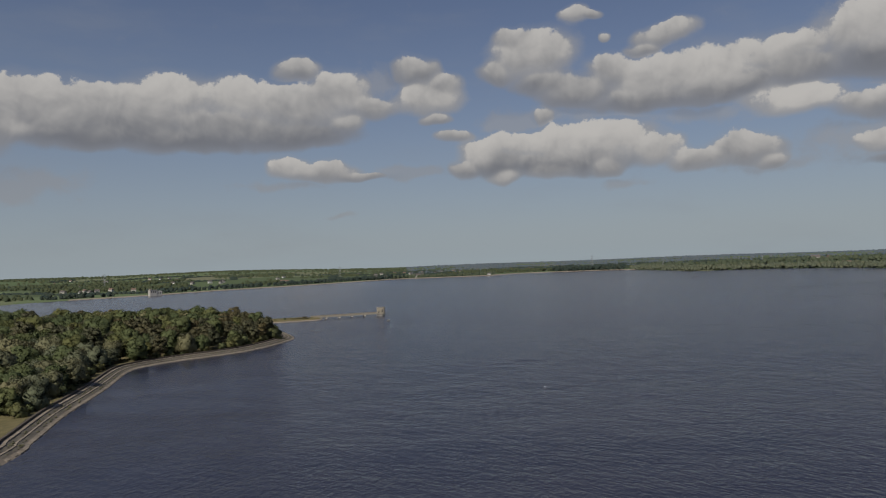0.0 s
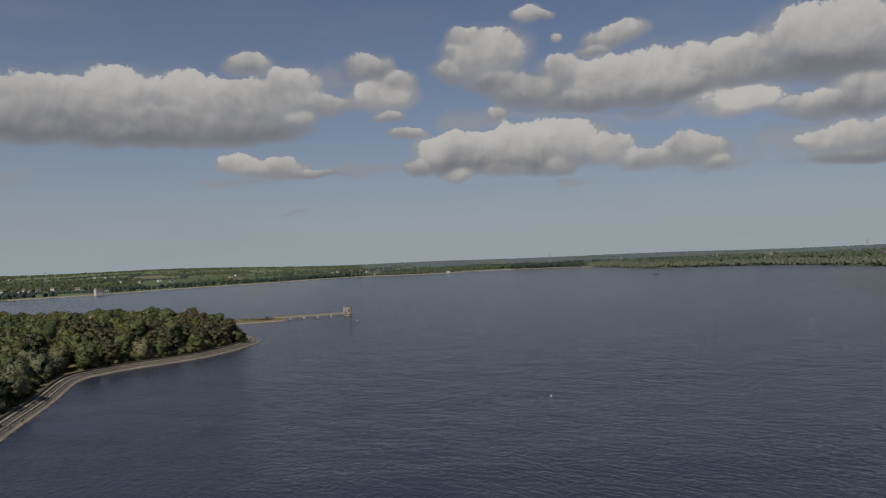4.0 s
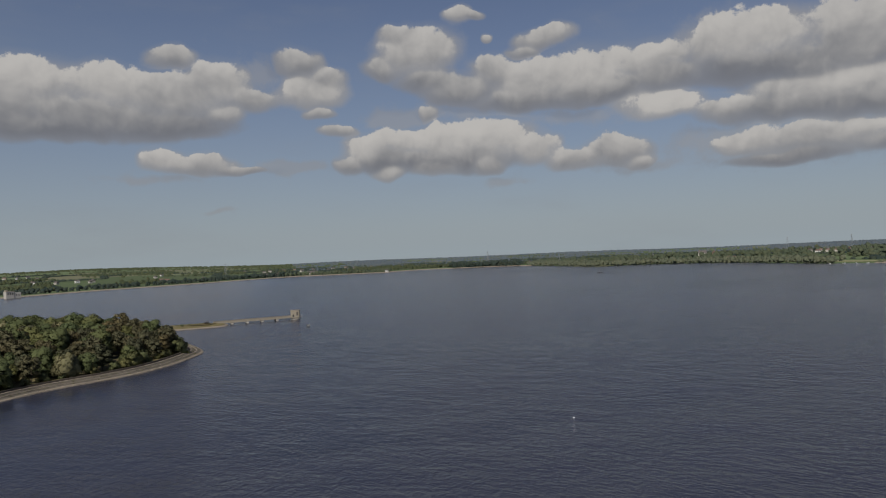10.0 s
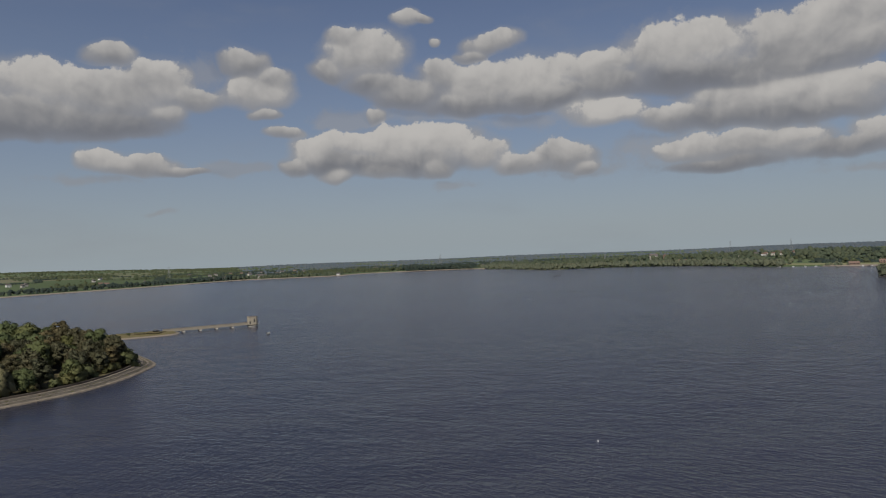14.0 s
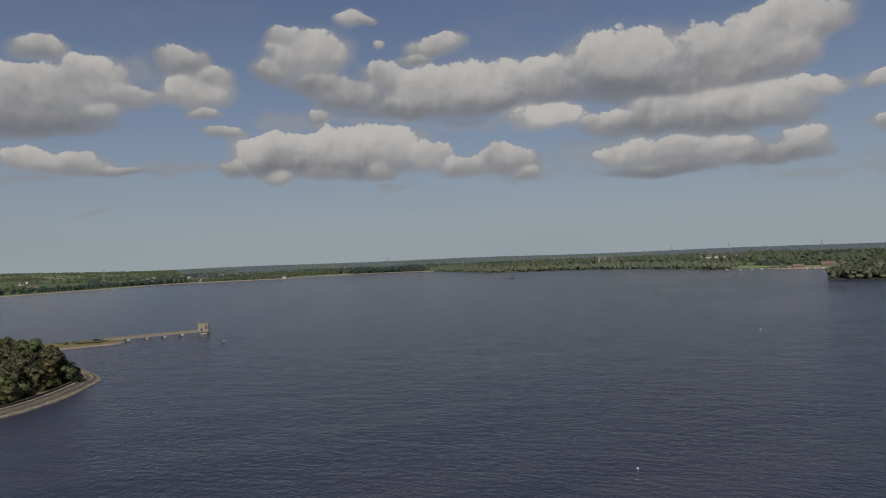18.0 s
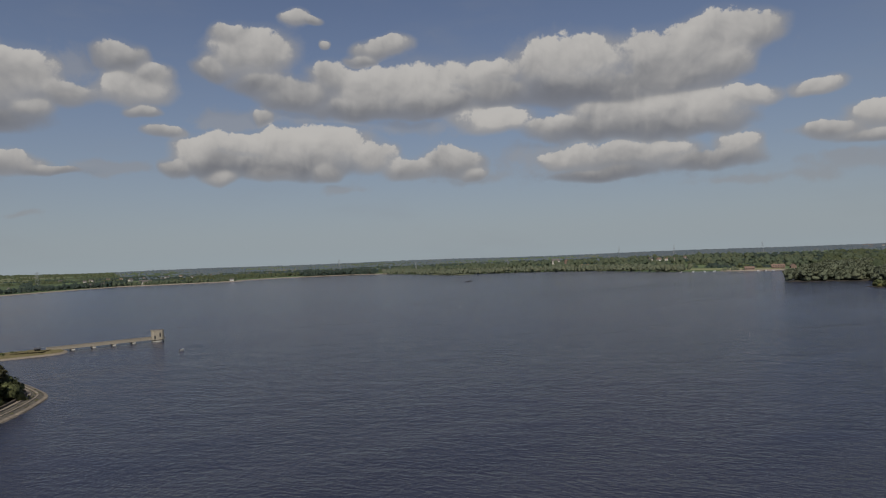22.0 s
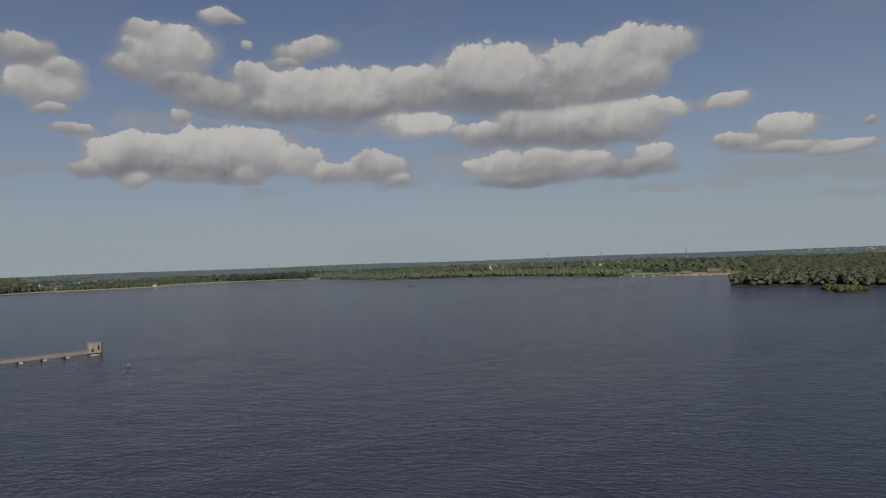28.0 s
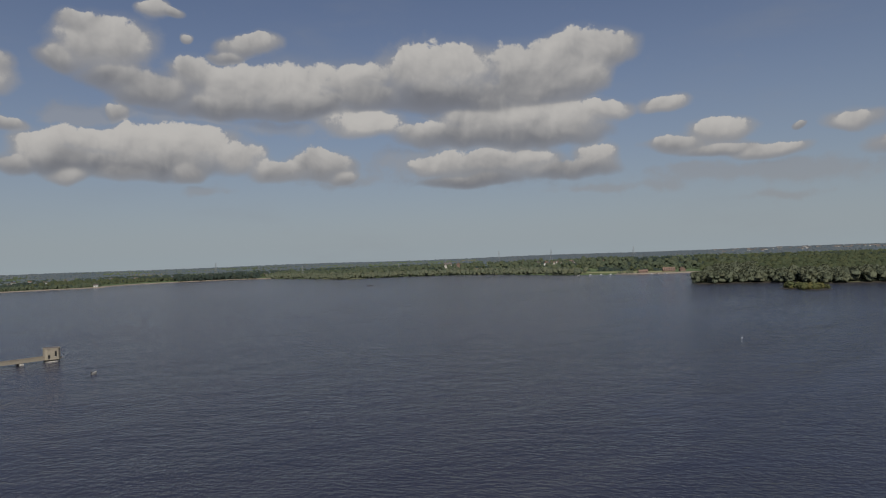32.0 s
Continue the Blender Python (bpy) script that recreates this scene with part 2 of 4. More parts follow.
sun_data = bpy.data.lights.new("sun", "SUN")
sun_data.energy, sun_data.angle, sun_data.color = 5.0, radians(0.6), (1.0, 0.93, 0.82)
sun = new("sun", sun_data)
sun_dir = Vector((math.sin(SUN_AZ) * math.cos(SUN_EL), math.cos(SUN_AZ) * math.cos(SUN_EL), math.sin(SUN_EL)))
sun.matrix_world = look(sun_dir * 300, (0, 0, 0))

# ---- materials ----
class Mat:
    """A small builder round one node material."""

    def __init__(self, name, rough=0.8, metal=0.0, spec=0.3):
        self.m = bpy.data.materials.new(name)
        self.m.use_nodes = True
        self.t = self.m.node_tree
        self.b = self.t.nodes["Principled BSDF"]
        self.b.inputs["Roughness"].default_value = rough
        self.b.inputs["Metallic"].default_value = metal
        self.b.inputs["Specular IOR Level"].default_value = spec

    def node(self, kind):
        return self.t.nodes.new(kind)

    def link(self, a, b):
        self.t.links.new(a, b)

    def coords(self, space="Object", scale=(1, 1, 1)):
        tc, mp = self.node("ShaderNodeTexCoord"), self.node("ShaderNodeMapping")
        mp.inputs["Scale"].default_value = scale
        if space == "World":
            self.link(self.node("ShaderNodeNewGeometry").outputs["Position"], mp.inputs[0])
        else:
            self.link(tc.outputs[space], mp.inputs[0])
        return mp.outputs[0]

    def noise(self, vec, scale, detail=4, rough=0.6):
        n = self.node("ShaderNodeTexNoise")
        self.link(vec, n.inputs["Vector"])
        n.inputs["Scale"].default_value, n.inputs["Detail"].default_value, n.inputs["Roughness"].default_value = scale, detail, rough
        return n.outputs["Fac"]

    def ramp(self, fac, stops):
        r = self.node("ShaderNodeValToRGB")
        els = r.color_ramp.elements
        while len(els) < len(stops):
            els.new(0.5)
        for el, (p, c) in zip(els, stops):
            el.position, el.color = p, (*c, 1)
        self.link(fac, r.inputs[0])
        return r.outputs[0]

    def mix(self, fac, a, b, blend="MIX"):
        n = self.node("ShaderNodeMix")
        n.data_type, n.blend_type = "RGBA", blend
        for sock, v in ((n.inputs[0], fac), (n.inputs[6], a), (n.inputs[7], b)):
            if isinstance(v, bpy.types.NodeSocket):
                self.link(v, sock)
            elif isinstance(v, (int, float)):
                sock.default_value = v
            else:
                sock.default_value = (*v, 1)
        return n.outputs[2]

    def math(self, op, a, b=0.0, c=0.0):
        n = self.node("ShaderNodeMath")
        n.operation = op
        for sock, v in zip(n.inputs, (a, b, c)):
            if isinstance(v, bpy.types.NodeSocket):
                self.link(v, sock)
            else:
                sock.default_value = v
        return n.outputs[0]

    def colour(self, c):
        if isinstance(c, bpy.types.NodeSocket):
            self.link(c, self.b.inputs["Base Color"])
        else:
            self.b.inputs["Base Color"].default_value = (*c, 1)
        return self

    def bump(self, height, strength, distance):
        n = self.node("ShaderNodeBump")
        n.inputs["Strength"].default_value, n.inputs["Distance"].default_value = strength, distance
        self.link(height, n.inputs["Height"])
        self.link(n.outputs[0], self.b.inputs["Normal"])
        return self

    def random(self):
        return self.node("ShaderNodeObjectInfo").outputs["Random"]

    def island(self):
        return self.node("ShaderNodeNewGeometry").outputs["Random Per Island"]


def rough_stuff(name, dark, light, scale, rough=0.85, bump=0.02, big=0.07, vary=0.0):
    """Plain mineral or painted surface: grain and larger stains in world size."""
    k = Mat(name, rough)
    v = k.coords("World")
    grain, stain = k.noise(v, scale, 5), k.noise(v, big, 4)
    c = k.ramp(grain, [(0.25, dark), (0.75, light)])
    c = k.mix(k.math("MULTIPLY", k.math("SUBTRACT", stain, 0.35), 1.2), c, tuple(0.6 * (a + b) / 2 for a, b in zip(dark, light)))
    if vary:
        c = k.mix(k.math("MULTIPLY", k.random(), vary), c, tuple(0.55 * x for x in dark))
    k.colour(c)
    k.bump(grain, 0.5, bump)
    return k.m


def foliage(name, dark, light, spread=0.5, by_island=False):
    k = Mat(name, 0.75, 0, 0.15)
    gain = 1.74 if by_island else 2.0
    dark, light = tuple(gain * x for x in dark), tuple(gain * x for x in light)
    v = k.coords("World")
    n = k.noise(v, 0.9, 4, 0.65)
    c = k.ramp(n, [(0.3, dark), (0.72, light)])
    warm = tuple(x * y for x, y in zip(light, (1.25, 1.0, 0.75)))
    cold = tuple(x * y for x, y in zip(dark, (0.75, 0.95, 1.1)))
    r = k.island() if by_island else k.random()
    tone = k.ramp(r, [(0.0, cold), (0.5, tuple((a + b) / 2 for a, b in zip(dark, light))), (1.0, warm)])
    c = k.mix(spread, c, tone)
    k.colour(c)
    k.bump(k.noise(v, 0.8 if by_island else 2.0, 3, 0.65), 0.9, 0.9 if by_island else 0.3)
    # light comes through the leaves
    glow, both = k.node("ShaderNodeBsdfTranslucent"), k.node("ShaderNodeMixShader")
    k.link(c, glow.inputs["Color"])
    both.inputs[0].default_value = 0.30
    k.link(k.b.outputs[0], both.inputs[1])
    k.link(glow.outputs[0], both.inputs[2])
    k.link(both.outputs[0], k.t.nodes["Material Output"].inputs["Surface"])
    return k.m


M = {}
M["stone"] = rough_stuff("stone_pitching", (0.038, 0.035, 0.030), (0.16, 0.142, 0.115), 1.3, 0.9, 0.06)
M["mud"] = rough_stuff("wet_mud", (0.018, 0.016, 0.012), (0.05, 0.043, 0.033), 1.1, 0.8, 0.05)
M["concrete"] = rough_stuff("weathered_concrete", (0.18, 0.152, 0.12), (0.34, 0.295, 0.235), 0.9, 0.85, 0.02, vary=0.55)
M["dark_stone"] = rough_stuff("wet_dark_stone", (0.05, 0.042, 0.036), (0.12, 0.10, 0.08), 1.1, 0.8, 0.05)
M["tower"] = rough_stuff("tan_tower_stone", (0.24, 0.215, 0.17), (0.35, 0.315, 0.25), 2.0, 0.85, 0.02)
M["pale"] = rough_stuff("pale_render", (0.36, 0.345, 0.31), (0.5, 0.48, 0.44), 2.0, 0.8, 0.01)
M["brick"] = rough_stuff("red_brick", (0.145, 0.10, 0.08), (0.23, 0.165, 0.135), 3.0, 0.85, 0.01)
M["roof"] = rough_stuff("slate_roof", (0.07, 0.065, 0.065), (0.16, 0.14, 0.13), 2.0, 0.7, 0.01)
M["tiles"] = rough_stuff("clay_roof_tiles", (0.13, 0.09, 0.072), (0.22, 0.15, 0.12), 2.0, 0.8, 0.01)
M["bark"] = rough_stuff("bark", (0.05, 0.04, 0.03), (0.14, 0.11, 0.085), 4.0, 0.9, 0.03)
M["white"] = rough_stuff("white_paint", (0.66, 0.66, 0.64), (0.8, 0.8, 0.78), 5.0, 0.5, 0.002)
M["dark"] = rough_stuff("dark_opening", (0.012, 0.012, 0.013), (0.03, 0.03, 0.03), 3.0, 0.4, 0.002)
M["steel"] = rough_stuff("galvanised_steel", (0.22, 0.23, 0.24), (0.34, 0.35, 0.36), 3.0, 0.5, 0.002)
M["meadow"] = rough_stuff("meadow_grass", (0.15, 0.165, 0.075), (0.25, 0.245, 0.13), 0.35, 0.95, 0.03)
M["willow"] = foliage("willow_leaves", (0.060, 0.066, 0.040), (0.116, 0.118, 0.070), 0.4)
M["oak"] = foliage("broadleaf_leaves", (0.040, 0.050, 0.022), (0.078, 0.088, 0.038), 0.4)
M["pine"] = foliage("pine_needles", (0.044, 0.046, 0.026), (0.084, 0.076, 0.044), 0.4)
M["bush"] = foliage("bush_leaves", (0.044, 0.050, 0.022), (0.090, 0.096, 0.044), 0.45)
M["far_leaf"] = foliage("woodland_leaves", (0.036, 0.048, 0.032), (0.068, 0.081, 0.050), 0.22, True)
M["far_dark"] = foliage("conifer_leaves", (0.018, 0.027, 0.024), (0.034, 0.046, 0.036), 0.35, True)
# blue aerial haze is put into this leaf colour
M["distant"] = foliage("distant_hazed_leaves", (0.056, 0.072, 0.086), (0.078, 0.095, 0.108), 0.35, True)
M["inland"] = foliage("inland_leaves", (0.028, 0.038, 0.021), (0.058, 0.068, 0.036), 0.25, True)
M["far_grey"] = foliage("sallow_leaves", (0.054, 0.065, 0.045), (0.100, 0.110, 0.074), 0.18, True)

k = Mat("grass", 0.95, 0, 0.1)
v = k.coords("World")
c = k.ramp(k.noise(v, 0.6, 6), [(0.3, (0.065, 0.062, 0.028)), (0.7, (0.145, 0.125, 0.062))])
c = k.mix(k.math("MULTIPLY", k.noise(v, 0.05, 3), 0.6), c, (0.16, 0.135, 0.075))
M["grass"] = k.colour(c).m

# farmland: fields of differing green and straw, told apart by hedged cells
k = Mat("farmland", 0.95, 0, 0.1)
v = k.coords("World", (1.0, 0.6, 0.0))
vo = k.node("ShaderNodeTexVoronoi")
k.link(v, vo.inputs["Vector"])
vo.inputs["Scale"].default_value = 0.0045
sepc = k.node("ShaderNodeSeparateColor")
k.link(vo.outputs["Color"], sepc.inputs[0])
c = k.ramp(sepc.outputs[0], [(0.0, (0.055, 0.070, 0.040)), (0.25, (0.10, 0.142, 0.068)), (0.5, (0.070, 0.092, 0.050)), (0.75, (0.125, 0.165, 0.085)), (1.0, (0.165, 0.16, 0.105))])
c = k.mix(k.math("MULTIPLY", k.noise(v, 0.03, 5), 0.45), c, (0.045, 0.055, 0.025))
# leaf litter under the bank wood
off = k.node("ShaderNodeVectorMath")
off.operation = "DISTANCE"
k.link(k.coords("World", (1.0, 0.62, 0.0)), off.inputs[0])
off.inputs[1].default_value = (-215.0, 178.0, 0.0)
lm = k.node("ShaderNodeMapRange")
k.link(off.outputs["Value"], lm.inputs[0])
for slot, val in zip((1, 2, 3, 4), (128.0, 150.0, 1.0, 0.0)):
    lm.inputs[slot].default_value = val
c = k.mix(lm.outputs[0], c, (0.045, 0.042, 0.026))
M["farmland"] = k.colour(c).m

# open water, ruffled by wind, with smoother and rougher lanes
k = Mat("lake_water", 0.10, 0, 0.5)
k.b.inputs["IOR"].default_value = 1.333
v = k.coords("World")


def turned(angle, sx, sy):
    """World places turned by an angle and drawn out along it."""
    m = k.node("ShaderNodeMapping")
    m.vector_type = "TEXTURE"
    m.inputs["Rotation"].default_value, m.inputs["Scale"].default_value = (0, 0, radians(angle)), (1 / sx, 1 / sy, 1.0)
    k.link(v, m.inputs[0])
    return m.outputs[0]


# two crossing sets of short waves, a fine ripple and a longer swell
w0 = k.noise(turned(-10, 0.7, 1.0), 3.0, 2, 0.6)
w1 = k.noise(turned(56, 0.45, 1.0), 1.3, 1, 0.5)
w2 = k.noise(turned(-54, 0.45, 1.0), 1.15, 1, 0.5)
w3 = k.noise(turned(-32, 0.6, 1.0), 0.5, 2, 0.5)
w4 = k.noise(turned(-42, 0.6, 1.0), 0.14, 2, 0.55)
chop = k.noise(turned(-20, 0.45, 1.0), 0.11, 3, 0.6)
along = k.node("ShaderNodeSeparateXYZ")
k.link(v, along.inputs[0])
gust = k.noise(turned(10, 0.22, 1.0), 0.010, 6, 0.62)
patch = k.noise(turned(-14, 0.4, 1.0), 0.0045, 4, 0.55)
lane = k.noise(turned(6, 0.12, 1.0), 0.045, 4, 0.6)
wind = k.node("ShaderNodeMapRange")
k.link(k.math("MULTIPLY_ADD", lane, 0.45, k.math("MULTIPLY", gust, 0.75)), wind.inputs[0])
for slot, val in zip((1, 2, 3, 4), (0.45, 0.76, 0.0, 1.0)):
    wind.inputs[slot].default_value = val
gust = wind.outputs[0]
calm = k.node("ShaderNodeMapRange")          # sheltered water off the wood and behind its point
k.link(k.math("MULTIPLY_ADD", gust, 40.0, along.outputs[0]), calm.inputs[0])
for slot, val in zip((1, 2, 3, 4), (-115.0, -20.0, 0.35, 1.0)):
    calm.inputs[slot].default_value = val
amp = k.math("MULTIPLY", k.math("MULTIPLY", k.math("MULTIPLY_ADD", gust, 0.75, 0.4), k.math("MULTIPLY_ADD", chop, 1.9, 0.05)), calm.outputs[0])
ripple = k.math("MULTIPLY_ADD", w4, 0.55, k.math("MULTIPLY_ADD", w3, 0.40, k.math("MULTIPLY_ADD", w2, 0.34, k.math("MULTIPLY_ADD", w1, 0.28, k.math("MULTIPLY", w0, 0.14)))))
# an added constant slope tilts the normals south, to mirror higher sky
lean = k.math("MULTIPLY_ADD", along.outputs[0], 0.022, k.math("MULTIPLY", along.outputs[1], 0.075))
k.bump(k.math("MULTIPLY_ADD", k.math("MULTIPLY", k.math("SUBTRACT", ripple, 0.855), amp), 0.88, lean), 1.0, 1.0)
# lighter and darker sheen of wind lanes and gusts, put into the base colour
tint = k.mix(gust, (0.018, 0.021, 0.036), (0.040, 0.044, 0.064))
k.colour(k.mix(k.math("MULTIPLY", patch, 0.7), tint, (0.016, 0.018, 0.032)))
M["water"] = k.m

# ---- plan of the shores (metres) ----
BANK = [(-62, -420), (-66, -120), (-76, 40), (-84, 130), (-88, 148), (-96, 176), (-103.6, 211.5), (-112.6, 247), (-111.5, 259.5), (-103, 273.5),
        (-92.6, 284), (-83.2, 297.6), (-77.6, 314), (-74.6, 329), (-74, 341), (-79, 357), (-88, 378), (-99, 398), (-114, 420)]
SPIT = [(-122, 434), (-110, 440.5), (-97, 444.5), (-84, 449), (-80.5, 455), (-83, 465), (-100, 467)]
DAM = [(-140, 476), (-220, 512), (-340, 600), (-480, 760), (-570, 900), (-530, 985), (-450, 1060), (-372, 1185), (-300, 1260), (-242, 1325), (-105, 1500),
       (-30, 1510), (105, 1512)]
FAR = [(118, 1545), (160, 1590), (218, 1612), (359, 1598), (425, 1530), (440, 1440), (448, 1330), (452, 1256), (520, 1242), (600, 1195),
       (645, 1110), (650, 1010), (652, 900), (676, 845), (686, 805), (716, 776), (742, 752)]
WOOD = [(720, 712), (640, 668), (545, 608), (494, 580), (500, 566), (512, 557), (536, 520), (535, 478), (560, 446), (630, 400), (720, 260),
        (740, 0), (620, -300), (200, -440)]
LAKE = BANK + SPIT + DAM + FAR + WOOD


def spline(pts, step):
    """A smooth line through the points, cut into steps of about that length."""
    out = []
    for i in range(len(pts) - 1):
        p0, p1, p2, p3 = (np.array(pts[max(0, min(len(pts) - 1, i + j))], float) for j in (-1, 0, 1, 2))
        n = max(1, int(np.linalg.norm(p2 - p1) / step))
        for j in range(n):
            s = j / n
            out.append(0.5 * (2 * p1 + (p2 - p0) * s + (2 * p0 - 5 * p1 + 4 * p2 - p3) * s * s + (3 * p1 - p0 - 3 * p2 + p3) * s ** 3))
    out.append(np.array(pts[-1], float))
    return np.array(out)


SHORE = spline(LAKE + LAKE[:1], 12.0)


def shore_distance(x, y, line=SHORE):
    """Metres to the shore, positive on land."""
    d2 = np.full(x.shape, 1e12)
    inside = np.zeros(x.shape, bool)
    a, b = line, np.roll(line, -1, 0)
    for (x0, y0), (x1, y1) in zip(a, b):
        ux, uy = x1 - x0, y1 - y0
        ll = ux * ux + uy * uy
        if ll < 1e-9:
            continue
        s = np.clip(((x - x0) * ux + (y - y0) * uy) / ll, 0, 1)
        d2 = np.minimum(d2, (x - x0 - s * ux) ** 2 + (y - y0 - s * uy) ** 2)
        if y0 != y1:
            cross = ((y0 > y) != (y1 > y)) & (x < ux * (y - y0) / uy + x0)
            inside ^= cross
    return np.where(inside, -1, 1) * np.sqrt(d2)


def ground_height(x, y, d):
    """Lake bed, bank and the low country rising away from the lake."""
    x, y, d = np.asarray(x, float), np.asarray(y, float), np.asarray(d, float)
    bed = np.maximum(-5.0, d * 0.2 - 0.4)
    land = np.minimum(d * 0.2, 1.45) - 0.3 + 0.3 * np.clip((d - 7.5) / 4, 0, 1)
    az = np.degrees(np.arctan2(x, y))
    r = np.hypot(x, y)
    left = np.clip((-4 - az) / 14, 0, 1)
    rise = np.clip((d - 30) / (2600 - 1000 * left), 0, 1)
    top = 3 + 19 * left + 4 * np.clip((az - 30) / 25, 0, 1) * np.clip((r - 2300) / 1500, 0, 1)
    hills = 1.6 * np.sin(x / 310 + 1.3) * np.cos(y / 270 + 0.4) * np.clip((d - 60) / 500, 0, 1)
    rim = 2.5 * np.sin(az * 0.33 + 0.7) * np.clip((r - 2600) / 1200, 0, 1)
    for kx, ky, kr, kh in ((704, 1300, 80, 8.0), (980, 1280, 190, 7.0)):      # knolls behind the far shore
        hills = hills + kh * np.exp(-((x - kx) ** 2 + (y - ky) ** 2) / kr ** 2) * np.clip((d - 5) / 40, 0, 1)
    return np.where(d < 0, bed, land + np.maximum(0, top * rise + hills + rim))


def put_mesh(ob_name, verts, faces, mat, parent=None, smooth=False):
    me = bpy.data.meshes.new(ob_name)
    me.from_pydata(verts, [], faces)
    if mat:
        me.materials.append(mat)
    if smooth:
        me.polygons.foreach_set("use_smooth", [True] * len(me.polygons))
    me.update()
    ob = new(ob_name, me)
    if parent:
        ob.parent = parent
    return ob


# ground: one sheet out to the horizon, finer where the camera looks
az_steps = np.radians(np.concatenate([np.arange(-180, -40, 4.0), np.arange(-40, 76, 0.22), np.arange(76, 180, 4.0)]))
radii = np.concatenate([[1.0], 25 * 1.0135 ** np.arange(0, 391)])
radii = radii[radii < 4700]
AZ, RR = np.meshgrid(az_steps, radii)
gx, gy = RR * np.sin(AZ), RR * np.cos(AZ)
gd = shore_distance(gx, gy)
gz = ground_height(gx, gy, gd)
na, nr = len(az_steps), len(radii)
idx = np.arange(na * nr).reshape(nr, na)
q0, q1 = idx[:-1], idx[1:]
quads = np.stack([q0, np.roll(q0, -1, 1), np.roll(q1, -1, 1), q1], -1).reshape(-1, 4)
me = bpy.data.meshes.new("ground")
me.vertices.add(na * nr)
me.vertices.foreach_set("co", np.stack([gx, gy, gz], -1).ravel())
me.loops.add(quads.size)
me.loops.foreach_set("vertex_index", quads.ravel()[::-1].copy())
me.polygons.add(len(quads))
me.polygons.foreach_set("loop_start", np.arange(0, quads.size, 4))
me.polygons.foreach_set("use_smooth", np.ones(len(quads), bool))
me.materials.append(M["farmland"])
me.update(calc_edges=True)
tagged(new("ground", me), "rolling green farmland of small fields round the reservoir", "ground", kind="structure")

wx = [-900, 1200]
wy = [-700, 1900]
water = put_mesh("water", [(wx[0], wy[0], 0), (wx[1], wy[0], 0), (wx[1], wy[1], 0), (wx[0], wy[1], 0)], [(0, 1, 2, 3)], M["water"])
tagged(water, "dark blue reservoir water ruffled by light wind", "water", kind="structure")


# ---- the stone bank of the near shore ----
def offset_line(line, dist):
    """The line moved to the land side (left of its way)."""
    t = np.gradient(line, axis=0)
    t /= np.linalg.norm(t, axis=1)[:, None]
    return line + dist * np.stack([-t[:, 1], t[:, 0]], -1)


def band(ob_name, line, profile, mat, parent=None, wobble=0.0, seed=1):
    """A strip swept along the shore; profile: pairs of distance inland and height."""
    rng = np.random.default_rng(seed)
    rows = []
    for d, z in profile:
        p = offset_line(line, d)
        zz = z + rng.normal(0, wobble, len(p)) if wobble else np.full(len(p), z)
        rows.append(np.column_stack([p, zz]))
    n, m = len(line), len(profile)
    verts = np.concatenate(rows).tolist()
    faces = [(j * n + i, j * n + i + 1, (j + 1) * n + i + 1, (j + 1) * n + i) for j in range(m - 1) for i in range(n - 1)]
    return put_mesh(ob_name, verts, faces, mat, parent)


near = spline(BANK[2:] + SPIT[:1], 1.5)
bank = tagged(new("bank"), "stone-pitched reservoir bank with concrete walkways and weeds", "embankment", kind="structure")
W = 0.76   # breadth of the bank
band("toe_slope", near, [(-2.5, -0.9), (0, 0.02), (0.7 * W, 0.28), (1.4 * W, 0.5)], M["concrete"], bank, 0.03)
band("lower_pitching", near, [(1.4 * W, 0.45), (2.2 * W, 0.6), (3.0 * W, 0.78)], M["stone"], bank, 0.05)
band("middle_walk", near, [(3.0 * W, 0.7), (3.02 * W, 0.88), (3.7 * W, 0.9), (3.72 * W, 0.75)], M["concrete"], bank, 0.01)
band("upper_pitching", near, [(3.7 * W, 0.84), (4.5 * W, 1.0), (5.4 * W, 1.2)], M["stone"], bank, 0.06)
band("upper_walk", near, [(5.38 * W, 1.0), (5.4 * W, 1.36), (6.8 * W, 1.38), (6.82 * W, 1.1)], M["concrete"], bank, 0.01)
band("kerb_wall", near, [(6.9 * W, 1.0), (6.9 * W, 1.95), (7.6 * W, 1.97), (7.6 * W, 1.0)], M["dark_stone"], bank, 0.02)
band("verge", near, [(7.6 * W, 1.42), (9 * W, 1.5), (14, 1.55), (26, 1.6), (30, 1.2)], M["grass"], bank, 0.04)

reed_line = spline(WOOD[:12], 6.0)
edge = tagged(new("wood_edge"), "dark muddy root-bound edge of the willow wood", "shore", kind="structure")
band("mud", reed_line, [(-1.5, -0.5), (0, 0.06), (3, 0.5), (6, 1.0)], M["mud"], edge, 0.08)
# pale stone facing of the dam and of the far bank
far_line = spline(DAM[5:] + FAR[:5], 6.0)
facing = tagged(new("dam_facing"), "pale stone facing along the far dam", "embankment", kind="structure")
band("facing_slope", far_line, [(-3, -0.8), (0, 0.1), (3, 1.0), (4.2, 1.3), (6, 1.0)], M["concrete"], facing, 0.05)
beach_line = spline(FAR[13:] + WOOD[:1], 4.0)
beach = tagged(new("beach"), "pale gravel beach in the sailing cove", "beach", kind="structure")
band("gravel", beach_line, [(-2, -0.5), (0, 0.08), (4, 0.8), (9, 1.5)], M["concrete"], beach, 0.05)

meadow = tagged(new("meadow"), "bright mown meadow above the sailing cove", "meadow", kind="structure")
band("turf", spline(FAR[11:16], 6.0), [(12, 1.62), (13, 1.78), (32, 1.9), (58, 2.1), (59, 1.7)], M["meadow"], meadow, 0.03)

